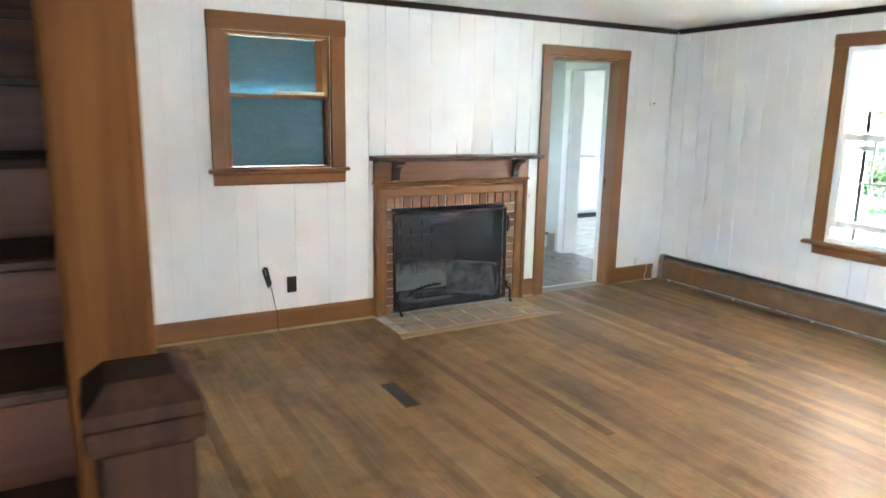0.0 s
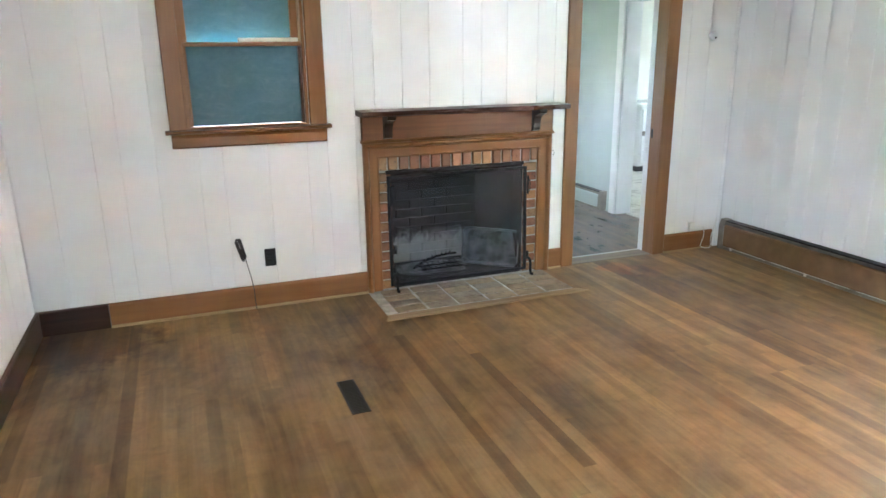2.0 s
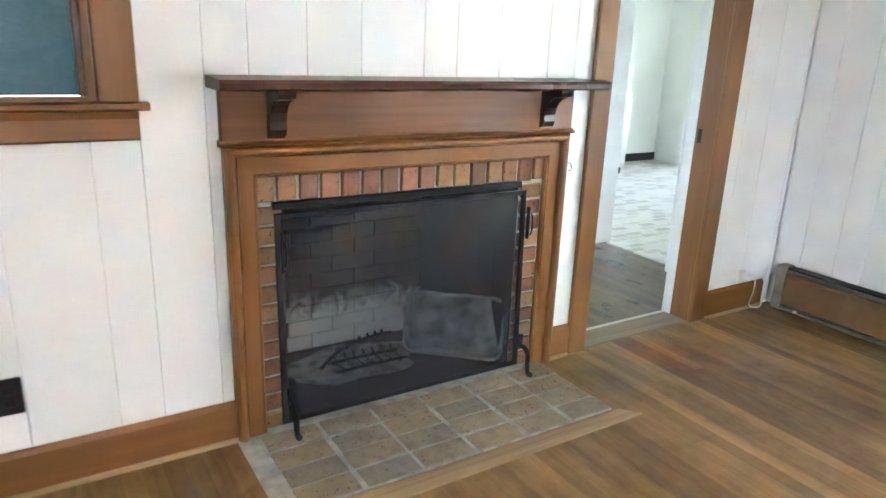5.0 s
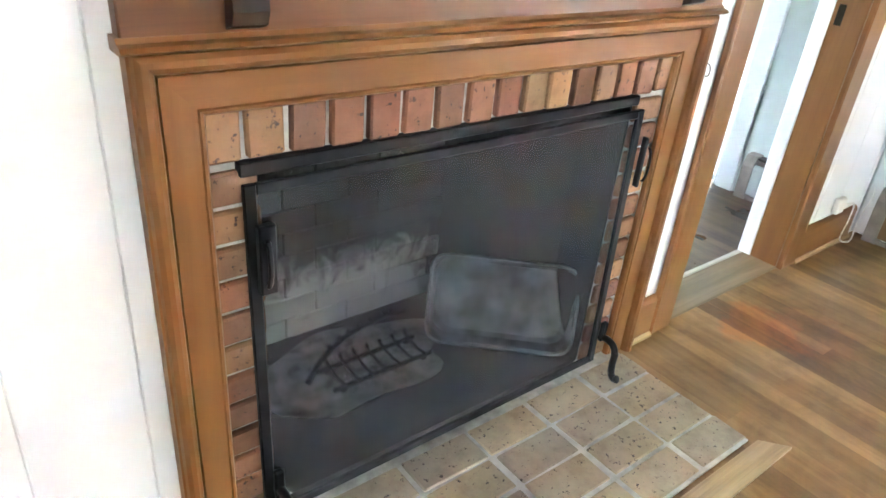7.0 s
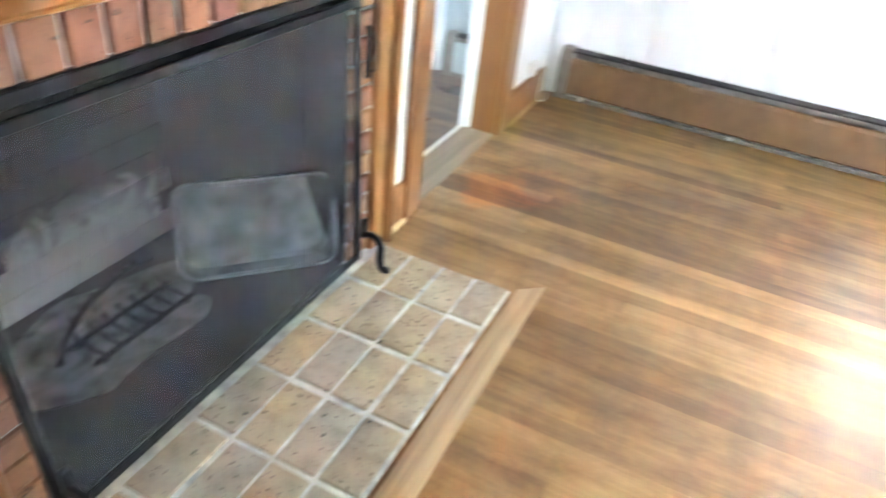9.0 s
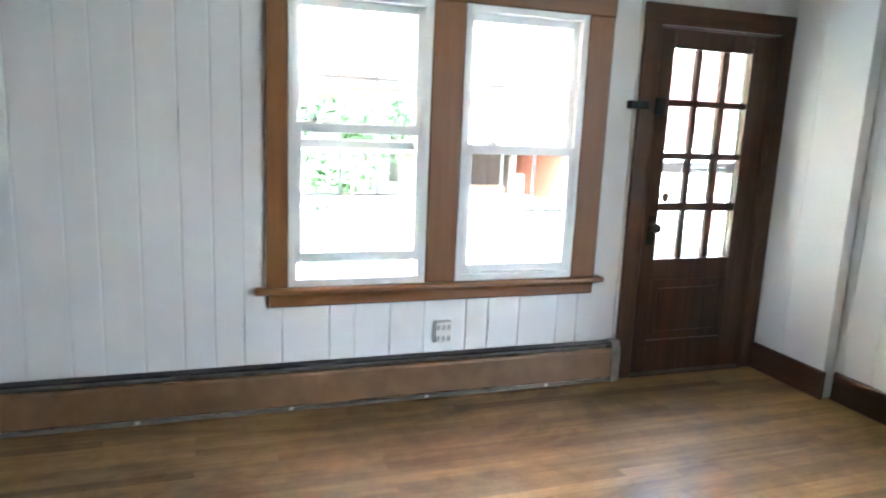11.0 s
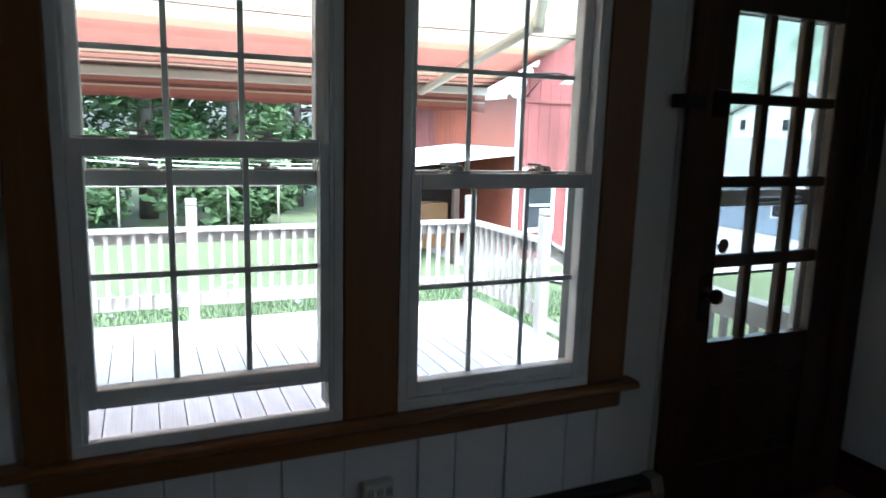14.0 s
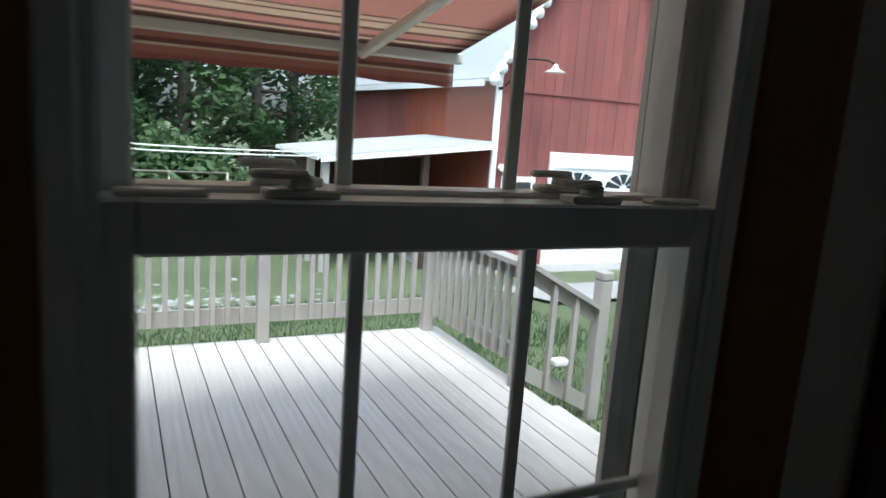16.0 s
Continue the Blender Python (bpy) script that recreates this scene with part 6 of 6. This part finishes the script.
part("post", bm_box(BXF - 0.06, BXF + 0.06, -7.6, -7.48, BG - 0.1, 0.9, 0.004), dark_boards, shed)
bm = bm_box(12.2, 12.6, -8.2, -7.2, BG, -0.1, 0.02)
tagged(part("brick_stack", bm, face_brick), "stack of old bricks inside the shed", "bricks")
cables = thing("overhead_cable", "pair of white overhead cables to the shed", "cable", at=(BXF, SY, 0.9))
for k in range(2):
    a, b = Vector((BXF - 0.1, SY + 0.1, 0.86 - 0.06 * k)), Vector((8.6, 3.4, 1.75 - 0.1 * k))
    pts = [a.lerp(b, t / 14) - Vector((0, 0, 0.3 * math.sin(math.pi * t / 14))) for t in range(15)]
    part("cable", bm_tube(pts, 0.013, 6), white_plastic, cables)

# wire fence at the wood's edge
fence = thing("wire_fence", "grey tubular wire fence at the edge of the wood", "fence", at=(14.0, -2.0, BG))
for k in range(9):
    part("post", bm_tube([(14.5, 4.4 - k * 1.15, BG - 0.1), (14.5, 4.4 - k * 1.15, 0.12)], 0.03, 8), grey_metal, fence)
part("top_rail", bm_tube([(14.5, 4.4, 0.1), (14.5, -4.8, 0.1)], 0.022, 8), grey_metal, fence)

# ---- trees ----
def leaf_material(name, a, b, c):
    m = Mat(name, 0.6)
    isl = m.island()
    n = m.noise(m.scaled(1, 1, 1), 0.9, 4)
    col = m.mix(0.5, m.ramp(isl, [(0.0, a), (0.5, b), (1.0, c)]), m.ramp(n, [(0.3, a), (0.7, c)]))
    m.color(col)
    m.b.inputs["Specular IOR Level"].default_value = 0.15
    tr = m.t.nodes.new("ShaderNodeBsdfTranslucent")
    m.link(col, tr.inputs["Color"])
    mixer = m.t.nodes.new("ShaderNodeMixShader")
    mixer.inputs[0].default_value = 0.3
    m.link(m.b.outputs[0], mixer.inputs[1])
    m.link(tr.outputs[0], mixer.inputs[2])
    m.link(mixer.outputs[0], m.t.nodes["Material Output"].inputs["Surface"])
    return m.m


leaf_dark = leaf_material("dark_leaves", (0.02, 0.05, 0.018), (0.045, 0.1, 0.035), (0.08, 0.15, 0.055))
leaf_light = leaf_material("light_leaves", (0.045, 0.08, 0.035), (0.08, 0.13, 0.055), (0.12, 0.18, 0.085))
bark = plain("grey_bark", (0.12, 0.1, 0.085), 0.95, 0, 0.35, 12.0, 0.8)


def leaf_cloud(centres, count, size, rnd, conifer=False):
    """Many small bent leaves round the given clump centres, as one mesh's lists."""
    verts, faces = [], []
    for _ in range(count):
        c, r = centres[rnd.randrange(len(centres))]
        d = Vector((rnd.gauss(0, 1), rnd.gauss(0, 1), rnd.gauss(0, 0.8))).normalized() * r * rnd.uniform(0.35, 1.05)
        p = c + d
        s = size * rnd.uniform(0.6, 1.5)
        a = Vector((rnd.uniform(-1, 1), rnd.uniform(-1, 1), rnd.uniform(-0.6, 0.3))).normalized()
        b = a.cross(Vector((rnd.uniform(-1, 1), rnd.uniform(-1, 1), rnd.uniform(-1, 1)))).normalized()
        n = a.cross(b)
        w = s * (0.25 if conifer else 0.5)
        k = len(verts)
        verts += [p - a * s, p + b * w + n * s * 0.15, p + a * s, p - b * w + n * s * 0.15]
        faces += [(k, k + 1, k + 2), (k, k + 2, k + 3)]
    return verts, faces


def tree(x, y, h, spread, seed, leaves, conifer, label, count=5200):
    rnd = random.Random(seed)
    z0 = ground_height(x, y) - 0.1
    ob = thing("tree", label, "tree", "trees behind the yard", at=(x, y, z0))
    bm = bm_tube([(x, y, z0), (x + 0.05, y, z0 + h * 0.3), (x + rnd.uniform(-0.2, 0.2), y + rnd.uniform(-0.2, 0.2), z0 + h * 0.92)], [h * 0.022, h * 0.016, 0.02], 9)
    centres = []
    for k in range(26):
        t = 0.1 + 0.88 * k / 25
        ang = k * 2.4 + rnd.uniform(-0.4, 0.4)
        reach = spread * ((1 - t) ** 0.8 + 0.08 if conifer else math.sin(math.pi * (0.2 + 0.75 * t))) * rnd.uniform(0.7, 1.15)
        a = Vector((x, y, z0 + h * t * 0.95))
        e = a + Vector((math.cos(ang) * reach, math.sin(ang) * reach, (-0.1 if conifer else 0.25) * reach))
        bm_tube([a, a.lerp(e, 0.5) + Vector((0, 0, 0.05 * reach)), e], [h * 0.007, h * 0.004, 0.008], 5, bm)
        for f in (0.45, 0.75, 1.0):
            centres.append((a.lerp(e, f), spread * (0.2 if conifer else 0.3) * rnd.uniform(0.7, 1.2)))
    part("trunk", bm, bark, ob, "grey tapered trunk with limbs")
    v, f = leaf_cloud(centres, count, 0.13 if conifer else 0.15, rnd, conifer)
    me = bpy.data.meshes.new("crown")
    me.from_pydata([tuple(p) for p in v], [], f)
    me.materials.append(leaves)
    cr = new("crown", me)
    cr.parent, cr.matrix_parent_inverse = ob, Matrix.Translation(ob.location).inverted()


TREES = ((17.5, 5.5, 11, 2.6, 1), (18.5, 2.6, 12, 2.8, 1), (17.2, 0.2, 10, 2.5, 0), (18.8, -2.0, 12, 2.8, 1), (19.6, -4.4, 11, 2.8, 0), (21.0, -6.6, 10, 2.8, 1), (23.5, -3.2, 14, 3.4, 0), (22.5, 1.2, 14, 3.4, 1), (21.5, 6.0, 13, 3.2, 0), (16.4, 8.6, 10, 2.8, 0), (24.0, -8.4, 12, 3.0, 0))
for k, (x, y, h, s, con) in enumerate(TREES):
    tree(x, y, h, s, 40 + k, leaf_dark if con else leaf_light, bool(con), "tall dark green conifer at the edge of the yard" if con else "leafy green tree at the edge of the yard")
r4 = random.Random(77)
centres = [(Vector((r4.uniform(15.2, 17.5), r4.uniform(-5.2, 9), 0)), r4.uniform(0.5, 0.9)) for _ in range(60)]
centres = [(Vector((c.x, c.y, ground_height(c.x, c.y) + r4.uniform(0.2, 1.6))), r) for c, r in centres]
v, f = leaf_cloud(centres, 14000, 0.13, r4)
me = bpy.data.meshes.new("undergrowth")
me.from_pydata([tuple(p) for p in v], [], f)
me.materials.append(leaf_light)
tagged(new("undergrowth", me), "dense green undergrowth along the fence", "bushes", kind="stuff")

# grass blades near the deck
verts, faces = [], []
for _ in range(16000):
    x, y = r4.uniform(4.5, 7.5), r4.uniform(-7.0, 1.5)
    if r4.random() < 0.25:
        x, y = r4.uniform(2.0, 5.0), r4.uniform(-7.0, -5.1)
    z, hgt, a = ground_height(x, y), r4.uniform(0.03, 0.09), r4.uniform(0, 6.28)
    k = len(verts)
    verts += [(x - 0.006 * math.cos(a), y - 0.006 * math.sin(a), z), (x + 0.006 * math.cos(a), y + 0.006 * math.sin(a), z), (x + r4.uniform(-0.03, 0.03), y + r4.uniform(-0.03, 0.03), z + hgt)]
    faces.append((k, k + 1, k + 2))
me = bpy.data.meshes.new("grass")
me.from_pydata(verts, [], faces)
me.materials.append(leaf_light)
tagged(new("grass", me), "short green grass beside the deck", "grass", kind="stuff")

# ---- neighbouring house, fence and the wooded hill ----
garage = thing("garage", "pale blue garage with a grey shingle roof and a braced door", "garage", at=(10.0, -20.5, -1.2))
pale = plain("pale_blue_siding", (0.27, 0.33, 0.4), 0.6, 0, 0.06)
shingle = plain("grey_shingles", (0.17, 0.175, 0.18), 0.9, 0, 0.15, 6.0, 0.5)
part("wall", bm_box(4.5, 16.0, -23.0, -18.0, -1.3, 0.4), pale, garage)
for side in (1, -1):
    pts = [(-20.5, 1.46), (-20.5 + side * 2.8, 0.36), (-20.5 + side * 2.8, 0.46), (-20.5, 1.58)]
    part("roof", bm_extrude(pts, "x", 4.2, 16.3), shingle, garage)
part("fascia", bm_box(4.2, 16.3, -17.69, -17.66, 0.28, 0.46), white_trim, garage)
gw = part("window", bm_box(11.15, 11.85, -18.0, -17.96, -0.65, -0.15), white_trim, garage)
part("pane", bm_box(11.22, 11.78, -17.96, -17.95, -0.59, -0.21), dark_glass, gw)
gd = part("door", bm_box(9.3, 10.7, -18.0, -17.97, -1.2, -0.1), pale, garage)
for z in (-1.1, -0.2):
    part("rail", bm_box(9.3, 10.7, -17.97, -17.94, z, z + 0.09), shingle, gd)
for x0, x1 in ((9.35, 10.65), (10.65, 9.35)):
    part("brace", bm_tube([(x0, -17.955, -1.05), (x1, -17.955, -0.2)], 0.045, 6), shingle, gd)

house = thing("house", "distant white gabled house at the foot of the hill", "house", at=(61.0, -78.0, -2.0))
part("wall", bm_extrude([(53.0, -3.0), (68.0, -3.0), (68.0, 5.0), (59.5, 8.4), (53.0, 5.0)], "y", -85.0, -75.0), siding, house)
for x0, z0 in ((68.8, 4.68), (52.2, 4.6)):
    part("roof", bm_extrude([(59.5, 8.4), (x0, z0), (x0, z0 + 0.35), (59.5, 8.8)], "y", -85.5, -74.5), shingle, house)
for x in (55.0, 59.0, 63.2, 65.6):
    for z in (-0.6, 2.6):
        hw = part("window", bm_box(x, x + 1.1, -75.0, -74.92, z, z + 1.6), white_trim, house)
        part("pane", bm_box(x + 0.12, x + 0.98, -74.92, -74.9, z + 0.12, z + 1.48), dark_glass, hw)


HAZE_GLOW = 0.035      # hill emission that stands in for daylit haze before it


def hill(x, y):
    d = math.hypot((x - 70) / 70, (y + 120) / 75)
    n = noise.fractal(Vector((x * 0.05, y * 0.05, 0)), 1.0, 2.0, 4)
    rise = min(max((-82 - y) / 35, 0.0), 1.0)
    return -1.6 + (46 * max(0.0, 1 - d * d * 0.55) + 2.5 * n - 4) * rise * rise * (3 - 2 * rise)


hill_mat = plain("wooded_hill_haze_glow", (0.17, 0.23, 0.17), 0.95, 0, 0.6, 0.25, 0.8, 1.2)
# the hillside glows faintly to imitate pale distant haze
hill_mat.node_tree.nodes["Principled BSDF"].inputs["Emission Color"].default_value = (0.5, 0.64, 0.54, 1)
hill_mat.node_tree.nodes["Principled BSDF"].inputs["Emission Strength"].default_value = HAZE_GLOW
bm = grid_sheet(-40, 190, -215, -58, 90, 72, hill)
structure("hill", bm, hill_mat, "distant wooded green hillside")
